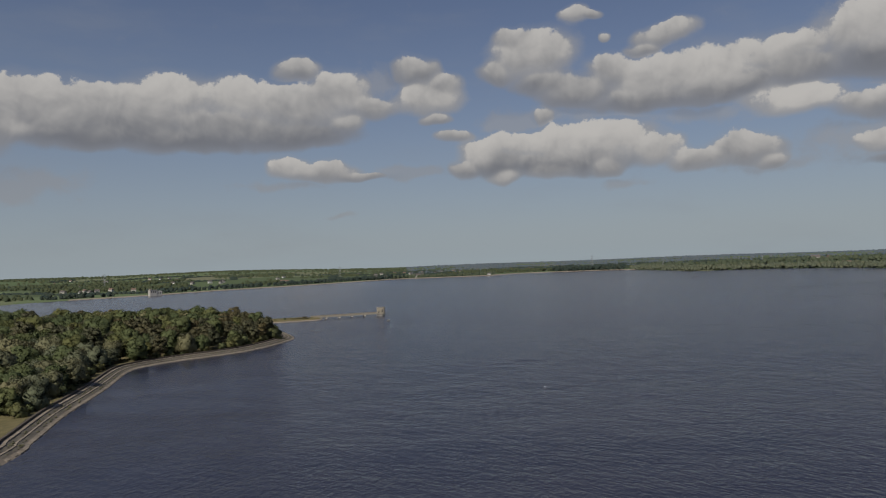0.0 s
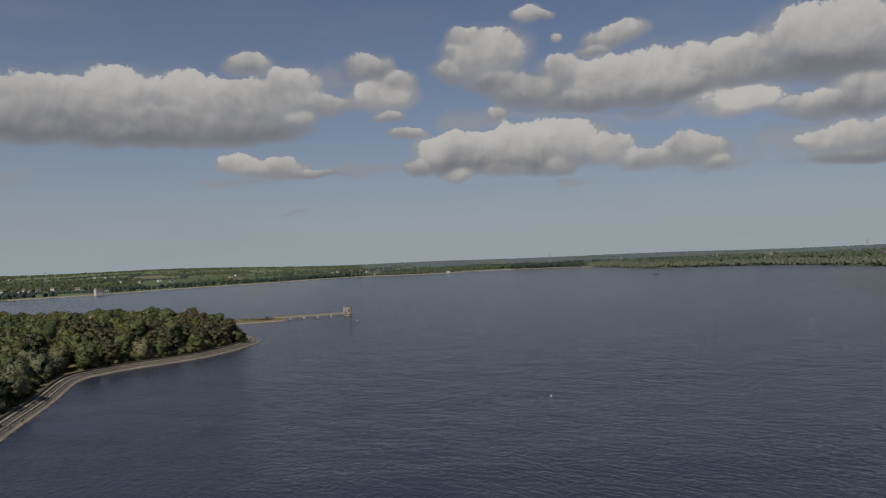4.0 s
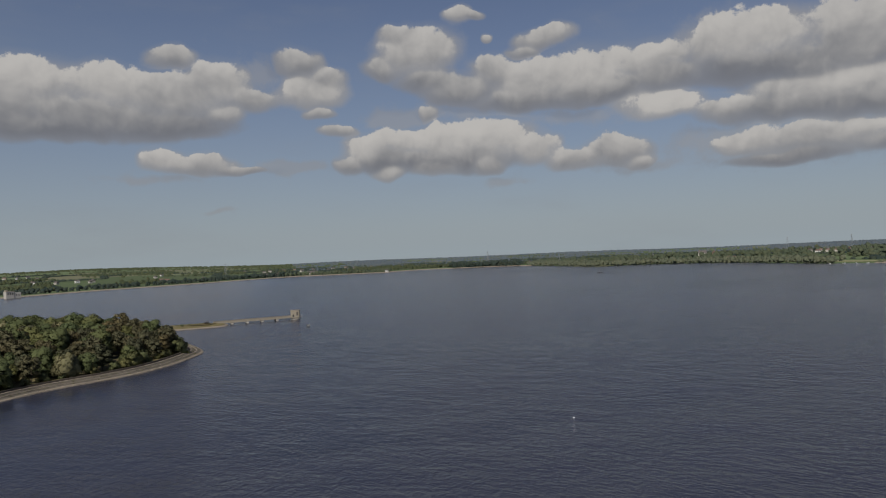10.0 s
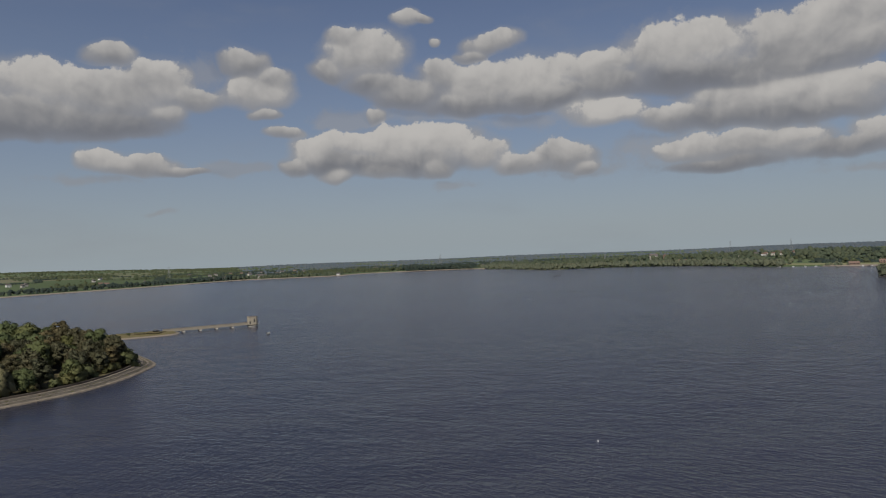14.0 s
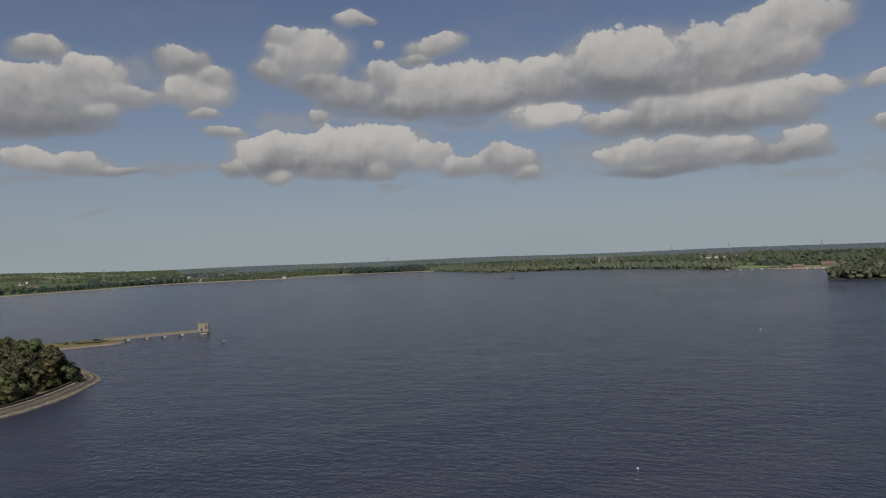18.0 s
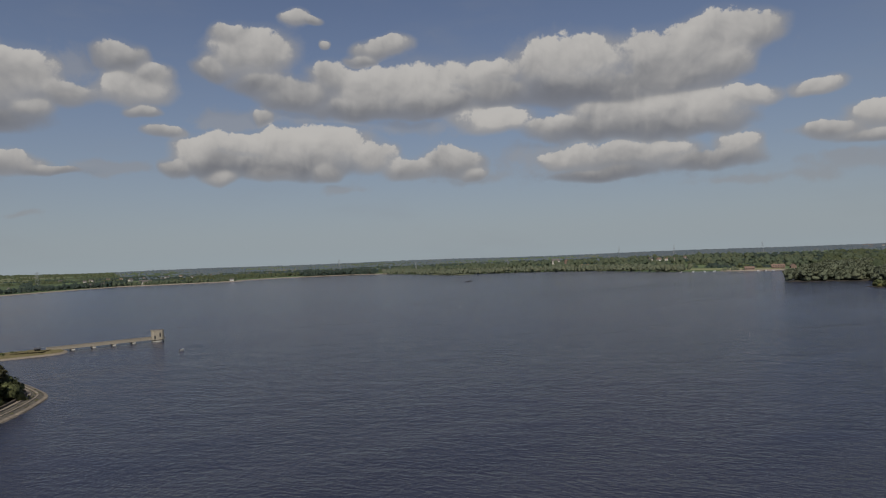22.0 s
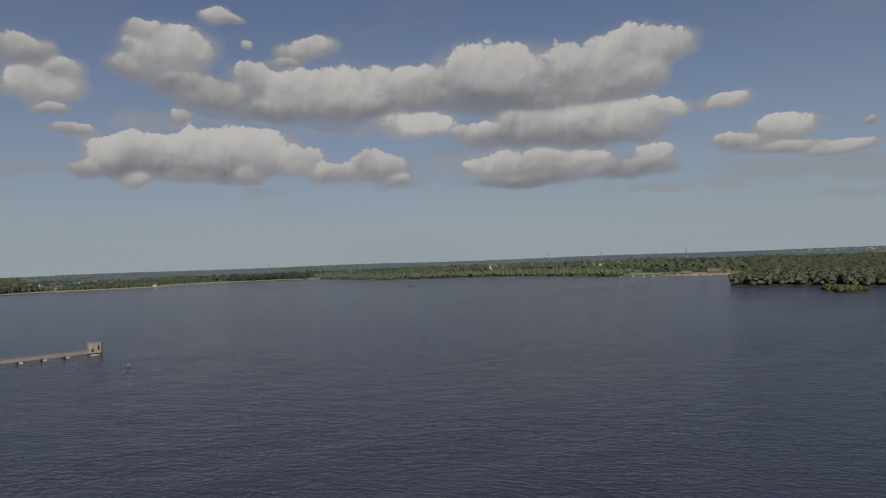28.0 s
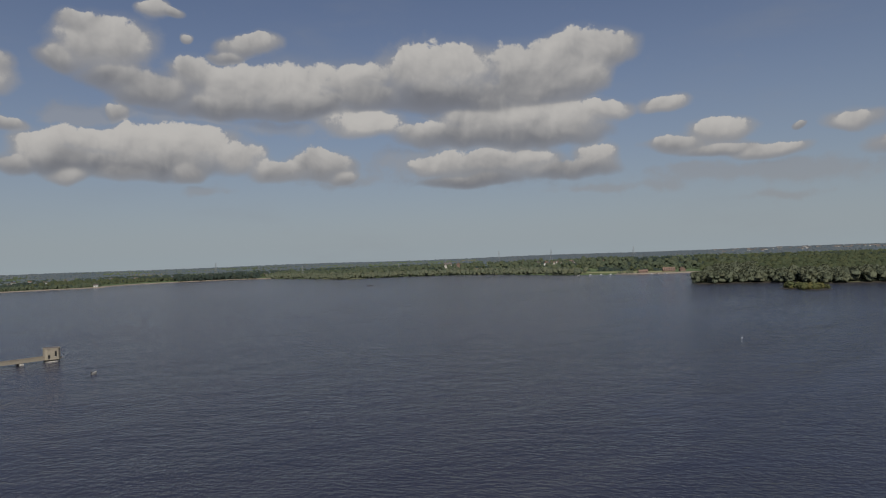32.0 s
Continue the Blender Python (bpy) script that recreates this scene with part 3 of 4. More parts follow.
# ---- trees ----
def part(ob_name, bm, mat, parent, label=""):
    """Links a bmesh as one mesh object under a thing or a part."""
    me = bpy.data.meshes.new(ob_name)
    bm.to_mesh(me)
    bm.free()
    me.materials.append(mat)
    ob = new(ob_name, me)
    ob.parent = parent
    if label:
        ob["label"] = label
    return ob


def unit_lump(rng, sub):
    """A knobbly ball, as arrays of points and triangles."""
    bm = bmesh.new()
    bmesh.ops.create_icosphere(bm, subdivisions=sub, radius=1.0)
    off = Vector(rng.uniform(-50, 50, 3))
    for vert in bm.verts:
        vert.co *= 1 + 0.75 * noise.fractal(vert.co * 1.9 + off, 0.9, 2.0, 3)
    v = np.array([w.co[:] for w in bm.verts])
    f = np.array([[w.index for w in face.verts] for face in bm.faces])
    bm.free()
    return v, f


def leaf_cards(rng, pts, nrm, size):
    """Small tufts of leaf, one bent quad each, standing off the crown."""
    n = len(pts)
    a = rng.normal(size=(n, 3)) + 0.35 * nrm
    a /= np.linalg.norm(a, axis=1)[:, None]
    b = np.cross(a, rng.normal(size=(n, 3)))
    b /= np.linalg.norm(b, axis=1)[:, None]
    s = size * rng.uniform(0.6, 1.4, (n, 1))
    c = pts + nrm * size * rng.uniform(-0.3, 0.55, (n, 1))
    quad = np.stack([c - a * s, c + b * s * 0.7, c + a * s, c - b * s * 0.7], 1).reshape(-1, 3)
    faces = np.arange(4 * n).reshape(n, 4)
    return quad, faces


rng = np.random.default_rng(11)
SMALL = [unit_lump(rng, 1) for _ in range(8)]


def soft_shade(me, normals):
    """Shades leaf tufts by the round of the crown that they belong to."""
    me.polygons.foreach_set("use_smooth", np.ones(len(me.polygons), bool))
    n = normals / np.maximum(1e-6, np.linalg.norm(normals, axis=1))[:, None]
    me.normals_split_custom_set_from_vertices(n.tolist())


def crown_mesh(seed, height, width, style, mat):
    """A crown of many uneven tufted clumps with gaps between them."""
    g = np.random.default_rng(seed)
    V, N, F4, F3, n0 = [], [], [], [], 0
    heart = np.array([0, 0, height * 0.45])
    clumps = {"willow": 18, "oak": 18, "pine": 17, "bush": 7, "spire": 16}[style]
    base = {"willow": 0.08, "oak": 0.12, "pine": 0.12, "bush": 0.05, "spire": 0.08}[style] * height
    for i in range(clumps):
        u = (i + g.uniform(0, 1)) / clumps
        zc = base + (height - base) * (0.10 + 0.80 * u)
        t = (zc - base) / (height - base)
        reach = {"willow": math.sin(math.pi * min(1, t * 0.80 + 0.2)) ** 0.6, "oak": math.sin(math.pi * (0.14 + 0.82 * t)) ** 0.7,
                 "pine": 0.55 + 0.45 * math.sin(math.pi * (0.1 + 0.85 * t)), "bush": 1 - 0.5 * t, "spire": 1.15 * (1 - t) + 0.05}[style]
        a = i * 2.4 + g.uniform(-0.5, 0.5)
        rad = width / 2 * reach * g.uniform(0.45, 0.80)
        cx, cy = rad * math.cos(a), rad * math.sin(a)
        size = width * {"willow": 0.22, "oak": 0.215, "pine": 0.19, "bush": 0.26, "spire": 0.30 * (1.12 - t)}[style] * g.uniform(0.75, 1.25)
        flat = {"willow": 0.95, "oak": 0.8, "pine": 0.62, "bush": 0.8, "spire": 1.3}[style]
        lv, lf = SMALL[g.integers(8)]
        p = lv * (size * 0.86, size * 0.86, size * 0.86 * flat) + (cx, cy, zc)
        V.append(p)
        N.append(0.55 * lv + 1.3 * (p - heart) / width * 2)
        F3.append(lf + n0)
        n0 += len(p)
        m = int({"willow": 105, "oak": 100, "pine": 100, "bush": 70, "spire": 80}[style])
        d = g.normal(size=(m, 3))
        d /= np.linalg.norm(d, axis=1)[:, None]
        d[:, 2] = np.where(d[:, 2] < -0.5, -d[:, 2], d[:, 2])
        q, qf = leaf_cards(g, d * (size, size, size * flat) + (cx, cy, zc), d, 0.021 * (width + height) / 2 + 0.09)
        V.append(q)
        dd = np.repeat(d, 4, 0)
        N.append(0.55 * dd + 1.3 * (q - heart) / width * 2 + g.normal(0, 0.2, dd.shape))
        F4.append(qf + n0)
        n0 += len(q)
    V = np.concatenate(V)
    faces = np.concatenate(F3).tolist() + np.concatenate(F4).tolist()
    me = bpy.data.meshes.new("crown")
    me.from_pydata(V.tolist(), [], faces)
    me.materials.append(mat)
    me.update()
    soft_shade(me, np.concatenate(N))
    return me


def trunk_mesh(seed, height, girth):
    """A tapered trunk with a few limbs."""
    g = random.Random(seed)
    bm = bmesh.new()

    def limb(p0, p1, r0, r1):
        axis = (p1 - p0).normalized()
        side = axis.orthogonal().normalized()
        up = axis.cross(side)
        rings = []
        for s in (0, 0.5, 1):
            c, r = p0.lerp(p1, s), r0 + (r1 - r0) * s
            rings.append([bm.verts.new(c + side * r * math.cos(k * math.tau / 7) + up * r * math.sin(k * math.tau / 7)) for k in range(7)])
        for ra, rb in zip(rings, rings[1:]):
            for k in range(7):
                bm.faces.new((ra[k], ra[(k + 1) % 7], rb[(k + 1) % 7], rb[k]))

    top = Vector((g.uniform(-0.4, 0.4), g.uniform(-0.4, 0.4), height * 0.75))
    limb(Vector((0, 0, -0.5)), top, girth, girth * 0.35)
    for i in range(5):
        s = 0.35 + 0.12 * i
        p = Vector((0, 0, 0)).lerp(top, s)
        a = i * 2.1 + g.uniform(-0.4, 0.4)
        limb(p, p + Vector((math.cos(a), math.sin(a), 0.8)) * height * 0.24, girth * 0.4, girth * 0.12)
    me = bpy.data.meshes.new("trunk")
    bm.to_mesh(me)
    bm.free()
    me.materials.append(M["bark"])
    return me


KINDS = {
    "willow_tree": ("willow", 11.0, 12.6, M["willow"], "grey-green rounded willow beside the stone bank", 5),
    "broadleaf_tree": ("oak", 13.0, 11.6, M["oak"], "fresh green broadleaf tree in the bank wood", 5),
    "pine_tree": ("pine", 13.5, 9.6, M["pine"], "brownish-green pine crowded on the point", 5),
    "spruce_tree": ("spire", 15.0, 5.0, M["pine"], "tall pointed dark spruce above the bank wood", 2),
    "bush": ("bush", 3.0, 4.6, M["bush"], "low green bush at the edge of the wood", 3),
}
MASTERS = {}
for kind_name, (style, hh, ww, mat, label, count) in KINDS.items():
    MASTERS[kind_name] = [(crown_mesh(31 * i + len(kind_name), hh * (0.9 + 0.07 * i), ww * (0.92 + 0.05 * i), style, mat),
                           trunk_mesh(i, hh * 0.9, 0.28 if style != "bush" else 0.08)) for i in range(count)]


def plant(kind_name, x, y, z, size, turn, variant, group):
    crown, trunk = MASTERS[kind_name][variant % len(MASTERS[kind_name])]
    tree = new(kind_name)
    tree.matrix_basis = pose(x, y, z, 0, 0, turn) @ Matrix.Diagonal((size, size, size, 1))
    for ob_name, me in (("trunk", trunk), ("crown", crown)):
        ob = new(ob_name, me)
        ob.parent = tree
    return tagged(tree, KINDS[kind_name][4], "bush" if kind_name == "bush" else "tree", group)


# the wood on the bank and its point
g = np.random.default_rng(5)
NEAR_SHORE = spline(BANK + SPIT + DAM[:5], 4.0)
def wood_cells(step, seed):
    gg = np.random.default_rng(seed)
    xs, ys = np.meshgrid(np.arange(-330, -70, step), np.arange(118, 480, step))
    xs = xs.ravel() + gg.uniform(-0.33, 0.33, xs.size) * step
    ys = ys.ravel() + gg.uniform(-0.33, 0.33, ys.size) * step
    d = shore_distance(xs, ys)
    return zip(xs, ys, d, ground_height(xs, ys, d))


# tall trees inland, a lower and denser fringe along the bank
for front, step, seed in ((False, 9.0, 51), (True, 6.4, 52)):
    for x, y, d, z in wood_cells(step, seed):
        point = y > 292 and x > -128
        edge = 8.3 if y < 285 else 9.0
        depth = 21 if not point else 15
        if (front and not edge < d <= depth) or (not front and d <= depth) or x < -0.66 * y - 22 or y > 432:
            continue
        if y < 168 and d < 46:          # the grass clearing
            continue
        r = g.uniform()
        if point:
            kind_name = "pine_tree" if r < 0.8 else "broadleaf_tree"
        elif y < 262 and d < 60:
            kind_name = "willow_tree" if r < 0.72 else "broadleaf_tree"
        else:
            kind_name = "broadleaf_tree" if r < 0.6 else ("pine_tree" if r < 0.85 else "willow_tree")
        if front:
            size = g.uniform(0.46, 0.66) * (1.2 if point else 1.0)
        else:
            size = g.uniform(0.8, 1.08) * (0.74 if d < 30 else 0.92) * (0.84 if point else 0.88 if y > 285 else 1.0)
        plant(kind_name, x, y, z - 0.1, size, g.uniform(0, 360), int(g.integers(50)), "bank wood")
for x, y, size in ((-148, 330, 1.12), (-139, 336, 1.0), (-116, 352, 0.86), (-170, 318, 0.95)):
    plant("spruce_tree", x, y, 1.4, size, x * 9, int(y), "bank spruces")
for p, q in zip(offset_line(near, 7.6)[::3], offset_line(near, 10.0)[1::3]):
    if 165 < p[1] < 372 and g.uniform() < 0.75:
        x, y = p + (q - p) * g.uniform(0, 1)
        plant("bush", x, y, 1.3, g.uniform(0.5, 1.1) * (1.5 if p[1] > 285 else 1.0), g.uniform(0, 360), int(g.integers(50)), "bank bushes")

# ---- far woods, each one mass of many small crowns ----
TUFT = np.array([[-1, 0, 0], [1, 0, 0], [0, 0.6, 1.1]])


def woodland(ob_name, xs, ys, heights, mat, label, lumps=3, tufts=26, seed=3, squat=0.42):
    g = np.random.default_rng(seed)
    ds = shore_distance(xs, ys)
    zs = ground_height(xs, ys, ds)
    V, N, F, n0 = [], [], [], 0
    for x, y, z, h in zip(xs, ys, zs, heights):
        for i in range(lumps):
            lv, lf = SMALL[g.integers(8)]
            w = h * squat * g.uniform(0.75, 1.2) * (1.0 if lumps > 1 else 1.3)
            up = h * (0.24 + 0.46 * i / (lumps - 1) if lumps > 1 else 0.42)
            c = np.array([x + g.uniform(-0.3, 0.3) * h * (lumps > 1), y + g.uniform(-0.3, 0.3) * h * (lumps > 1), z + up])
            a = g.uniform(0, 6.3)
            rot = np.array([[math.cos(a), -math.sin(a), 0], [math.sin(a), math.cos(a), 0], [0, 0, 1]])
            V.append((lv * (w, w, max(w * 0.8, up * 0.75 if i == 0 else 0))) @ rot.T + c)
            N.append(0.75 * lv @ rot.T + (0, 0, 0.55))
            F.append(lf + n0)
            n0 += len(lv)
            if tufts:
                d = g.normal(size=(tufts, 3))
                d /= np.linalg.norm(d, axis=1)[:, None]
                d[:, 2] = np.abs(d[:, 2])
                s = g.uniform(0.035, 0.08, (tufts, 1, 1)) * h
                tri = TUFT[None] * s
                ang = g.uniform(0, 6.3, tufts)
                cs, sn = np.cos(ang)[:, None], np.sin(ang)[:, None]
                tri = np.stack([tri[..., 0] * cs - tri[..., 1] * sn, tri[..., 0] * sn + tri[..., 1] * cs, tri[..., 2]], -1)
                tri += (d * (w, w, w * 0.85) + c)[:, None, :]
                V.append(tri.reshape(-1, 3))
                N.append(0.75 * np.repeat(d, 3, 0) + (0, 0, 0.55))
                F.append(np.arange(3 * tufts).reshape(-1, 3) + n0)
                n0 += 3 * tufts
    V, F = np.concatenate(V), np.concatenate(F)
    me = bpy.data.meshes.new(ob_name)
    me.vertices.add(len(V))
    me.vertices.foreach_set("co", V.ravel())
    me.loops.add(F.size)
    me.loops.foreach_set("vertex_index", F.ravel())
    me.polygons.add(len(F))
    me.polygons.foreach_set("loop_start", np.arange(0, F.size, 3))
    me.materials.append(mat)
    me.update(calc_edges=True)
    soft_shade(me, np.concatenate(N))
    return tagged(new(ob_name, me), label, "woodland", kind="stuff")


def scatter(x0, x1, y0, y1, step, keep, seed):
    """Loose rows of places in a rectangle of the plan, where keep(x, y, distance inland) holds."""
    g = np.random.default_rng(seed)
    xs, ys = np.meshgrid(np.arange(x0, x1, step), np.arange(y0, y1, step))
    xs = xs.ravel() + g.uniform(-0.42, 0.42, xs.size) * step
    ys = ys.ravel() + g.uniform(-0.42, 0.42, ys.size) * step
    d = shore_distance(xs, ys)
    ok = keep(xs, ys, d)
    return xs[ok], ys[ok], d[ok], g


def field_noise(x, y, s):
    return np.array([noise.noise(Vector((a / s, b / s, 3.1))) for a, b in zip(x, y)])


# the willow wood across the water
xs, ys, d, g = scatter(480, 800, 250, 740, 8.5, lambda x, y, d: (d > 0.8) & (d < 46) & (y < 728 - 0.1 * (x - 480)), 21)
woodland("willow_wood", xs, ys, g.uniform(8.0, 13.5, len(xs)), M["far_grey"], "dense grey-green willow wood at the water's edge", 8, 95, 22, 0.33)
xs, ys, d, g = scatter(540, 2100, 0, 1500, 13.5, lambda x, y, d: (d > 38) & (d < 950) & (np.degrees(np.arctan2(x, y - 120)) > 49.0) & (y < 735 + 0.75 * (x - 720)) & (field_noise(x, y, 210) > -0.35), 23)
woodland("inland_wood", xs, ys, g.uniform(7, 12, len(xs)), M["inland"], "broad green wood stretching inland", 3, 9, 24, 0.40)
xs, ys, d, g = scatter(1000, 2500, 500, 1900, 26, lambda x, y, d: (d > 420) & (d < 640) & (np.degrees(np.arctan2(x, y - 120)) > 42), 41)
woodland("conifer_row", xs, ys, g.uniform(8, 14, len(xs)), M["far_dark"], "dark conifers standing above the inland wood", 3, 8, 42, 0.3)
# the islet
islet_x, islet_y = 465.0, 457.0
# trees along the far shore
xs, ys, d, g = scatter(400, 900, 880, 1550, 8.0, lambda x, y, d: (d > 0.8) & (d < 30) & (y < 1545) & (x > 405) & ~((y < 905) & (x > 655)), 25)
woodland("shore_trees", xs, ys, g.uniform(5.5, 10, len(xs)), M["far_grey"], "belt of pale willows along the far shore", 5, 24, 26, 0.40)
xs, ys, d, g = scatter(460, 1500, 820, 1700, 20, lambda x, y, d: (d > 40) & (d < 520) & (field_noise(x, y, 90) > 0.02) & ~((y < 915) & (x < 800)) & (np.hypot(x - 702, y - 1286) > 34), 43)
woodland("parkland_trees", xs, ys, g.uniform(8, 14, len(xs)), M["far_leaf"], "garden and parkland trees behind the shore", 3, 10, 44, 0.36)
xs, ys, d, g = scatter(640, 720, 815, 850, 7.0, lambda x, y, d: (d > 2) & (d < 12), 45)
woodland("cove_hedge", xs, ys, g.uniform(3, 5.5, len(xs)), M["far_grey"], "low hedge between cove and meadow", 3, 14, 46, 0.4)
xs, ys, d, g = scatter(150, 560, 1320, 1760, 8.5, lambda x, y, d: (d > 2) & (d < 42) & (x > 262) & (x < 412) & (y > 1480), 27)
woodland("dark_belt", xs, ys, g.uniform(9, 14, len(xs)), M["far_dark"], "dark belt of trees on the far bank", 3, 12, 28, 0.32)
xs, ys, d, g = scatter(-120, 118, 1440, 1640, 8.0, lambda x, y, d: (d > 11) & (d < 40), 29)
woodland("spit_trees", xs, ys, g.uniform(4, 8, len(xs)), M["far_leaf"], "low mixed trees on the far spit", 3, 10, 30, 0.4)
xs, ys, d, g = scatter(-185, -85, 1470, 1580, 8.0, lambda x, y, d: (d > 14) & (d < 55), 47)
woodland("farm_trees", xs, ys, g.uniform(7, 11, len(xs)), M["far_dark"], "dark trees round a white farm", 3, 10, 48, 0.34)
xs, ys, d, g = scatter(-760, -180, 900, 1500, 8.5, lambda x, y, d: (d > 24) & (d < 48) & (field_noise(x, y, 70) > -0.12), 31)
woodland("dam_hedge", xs, ys, g.uniform(4.5, 9, len(xs)), M["far_dark"], "dark hedge trees behind the dam", 3, 10, 32, 0.36)


# hedges, copses and woods of the open country
def country(x, y, d):
    az = np.degrees(np.arctan2(x, y))
    n1, n2 = field_noise(x, y, 300), field_noise(x + 900, y, 120)
    hedge = (np.abs(n1) < 0.011) | ((np.abs(n1 - 0.28) < 0.009) & (az > -3)) | ((np.abs(n2) < 0.008) & (az > -3))
    return (d > 60) & (np.hypot(x, y) < 2500) & (az > -40) & (az < 50) & hedge


xs, ys, d, g = scatter(-1700, 1700, 800, 2500, 4.6, country, 33)
woodland("hedgerows", xs, ys, g.uniform(1.4, 3.6, len(xs)), M["far_dark"], "hedgerows between the fields", 1, 2, 34, 0.9)


def copse(x, y, d):
    az = np.degrees(np.arctan2(x, y))
    n1, n2 = field_noise(x, y, 260), field_noise(x, y + 500, 70)
    wooded = np.where(az < -20, 0.02, np.where(az < -4, 0.5, 0.28))
    return (d > 60) & (np.hypot(x, y) < 1950) & (az > -40) & (az < 50) & ((n1 > wooded) | (n2 > np.where(az < -4, 0.66, 0.56))) & (n2 > -0.25)


xs, ys, d, g = scatter(-1700, 1900, 800, 2600, 13, copse, 37)
woodland("copses", xs, ys, g.uniform(3.5, 8, len(xs)), M["inland"], "copses and field trees on the low hills", 2, 6, 38, 0.5)


def outer(x, y, d):
    az, r = np.degrees(np.arctan2(x, y)), np.hypot(x, y)
    seen = (r > 1900) & (r < 4550) & (az > -40) & (az < 74)
    ok = np.zeros(x.shape, bool)
    n1, n2 = field_noise(x[seen], y[seen], 420), field_noise(x[seen] + 700, y[seen], 230)
    ok[seen] = (np.abs(n1) < 0.022) | (np.abs(n2) < 0.018) | (n1 > 0.36) | (r[seen] > 4330) | ((az[seen] > 34) & (r[seen] > 2700) & (n2 > -0.35))
    return ok


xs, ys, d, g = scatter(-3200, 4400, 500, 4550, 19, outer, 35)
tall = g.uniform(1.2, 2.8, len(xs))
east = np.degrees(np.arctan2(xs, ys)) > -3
# woods east of the dam take the haze-tinted leaf colour
woodland("distant_woods", xs[east], ys[east], tall[east], M["distant"], "distant woods on the low ridge, haze-blue in their colour", 1, 0, 36, 1.7)
woodland("distant_woods", xs[~east], ys[~east], tall[~east], M["inland"], "distant hedges and woods on the western hills", 1, 0, 39, 1.7)

# ---- draw-off tower and its causeway ----
def box_bm(size, at=(0, 0, 0), bevel=0.0, bm=None):
    own = bm or bmesh.new()
    made = bmesh.ops.create_cube(own, size=1.0)["verts"]
    for vert in made:
        vert.co = Vector((vert.co.x * size[0] + at[0], vert.co.y * size[1] + at[1], vert.co.z * size[2] + at[2]))
    if bevel:
        edges = list({e for w in made for e in w.link_edges})
        bmesh.ops.bevel(own, geom=edges, offset=bevel, segments=2, affect="EDGES", profile=0.5)
    return own


def slab(parent, ob_name, size, at, mat, bevel=0.03, label=""):
    return part(ob_name, box_bm(size, at, bevel), mat, parent, label)


def prism_bm(outline, z0, z1):
    bm = bmesh.new()
    lo = [bm.verts.new((x, y, z0)) for x, y in outline]
    hi = [bm.verts.new((x, y, z1)) for x, y in outline]
    bm.faces.new(hi)
    bm.faces.new(lo[::-1])
    for i in range(len(lo)):
        j = (i + 1) % len(lo)
        bm.faces.new((lo[i], lo[j], hi[j], hi[i]))
    return bm


CAUSE_A, CAUSE_B = Vector((-88.5, 460.5)), Vector((-46.0, 474.2))
way = (CAUSE_B - CAUSE_A).normalized()
heading = math.degrees(math.atan2(way.y, way.x))
tower = new("valve_tower")
tower.matrix_basis = pose(-43.4, 475.1, 0, 0, 0, 6)
tagged(tower, "tan stone valve tower standing in the water", "tower")


def ring(r, n=16, sx=1.0):
    return [(r * sx * math.cos((i + 0.5) * math.tau / n), r * math.sin((i + 0.5) * math.tau / n)) for i in range(n)]


R_T, CH = 2.7, 0.8


def chamfered(r, c=CH):
    return [(-r, -r + c), (-r + c, -r), (r - c, -r), (r, -r + c), (r, r - c), (r - c, r), (-r + c, r), (-r, r - c)]


part("plinth", prism_bm(ring(R_T * 1.05), -4, 0.42), M["pale"], tower, "pale round concrete plinth")
# the shade under the collar is put into this drum's dark colour too
part("shadow_gap", prism_bm(ring(R_T * 0.9), 0.42, 0.95), M["dark_stone"], tower)
part("collar", prism_bm(chamfered(R_T * 1.06), 0.95, 1.3), M["tower"], tower)
part("wall", prism_bm(chamfered(R_T), 1.3, 5.1), M["tower"], tower)
part("parapet", prism_bm(chamfered(R_T * 1.04), 5.1, 5.4), M["tower"], tower)
part("roof", prism_bm(chamfered(R_T * 0.9), 5.4, 5.5), M["roof"], tower)
for ang, dist, side, tall, zc, ob_name in ((-90, 2.68, -1.35, 1.5, 2.15, "door"), (-90, 2.68, 0.95, 2.0, 3.2, "window"), (0, 2.68, 0.0, 2.0, 3.2, "window")):
    turn = Matrix.Rotation(radians(ang), 4, "Z")
    bm = box_bm((0.22, 0.7, tall), (dist, side, zc), 0.02)
    bm.transform(turn)
    win = part(ob_name, bm, M["dark"], tower)
    bm = box_bm((0.3, 0.95, 0.14), (dist + 0.03, side, zc - tall / 2 - 0.06), 0.02)
    bm.transform(turn)
    part("sill", bm, M["pale"], win)
slab(tower, "balcony", (1.0, 3.0, 0.16), (3.2, 0, 1.35), M["concrete"], 0.02)
for yy in (-1.4, 0.0, 1.4):
    slab(tower, "railing_post", (0.06, 0.06, 1.0), (3.6, yy, 1.9), M["steel"], 0.0)
slab(tower, "handrail", (0.06, 2.9, 0.06), (3.6, 0, 2.42), M["steel"], 0.0)

causeway = new("causeway")
causeway.matrix_basis = Matrix.Translation((CAUSE_A.x, CAUSE_A.y, 0)) @ pose(0, 0, 0, 0, 0, heading)
tagged(causeway, "low tan stone causeway on piers leading to the tower", "causeway")
length = (CAUSE_B - CAUSE_A).length
slab(causeway, "deck", (length, 2.6, 0.7), (length / 2, 0, 1.25), M["tower"], 0.05)
for side in (-1.2, 1.2):
    slab(causeway, "parapet", (length, 0.24, 0.62), (length / 2, side, 1.9), M["tower"], 0.03)
    slab(causeway, "coping", (length, 0.34, 0.1), (length / 2, side, 2.25), M["concrete"], 0.02)
slab(causeway, "paving", (length, 2.1, 0.03), (length / 2, 0, 1.63), M["concrete"], 0.0)
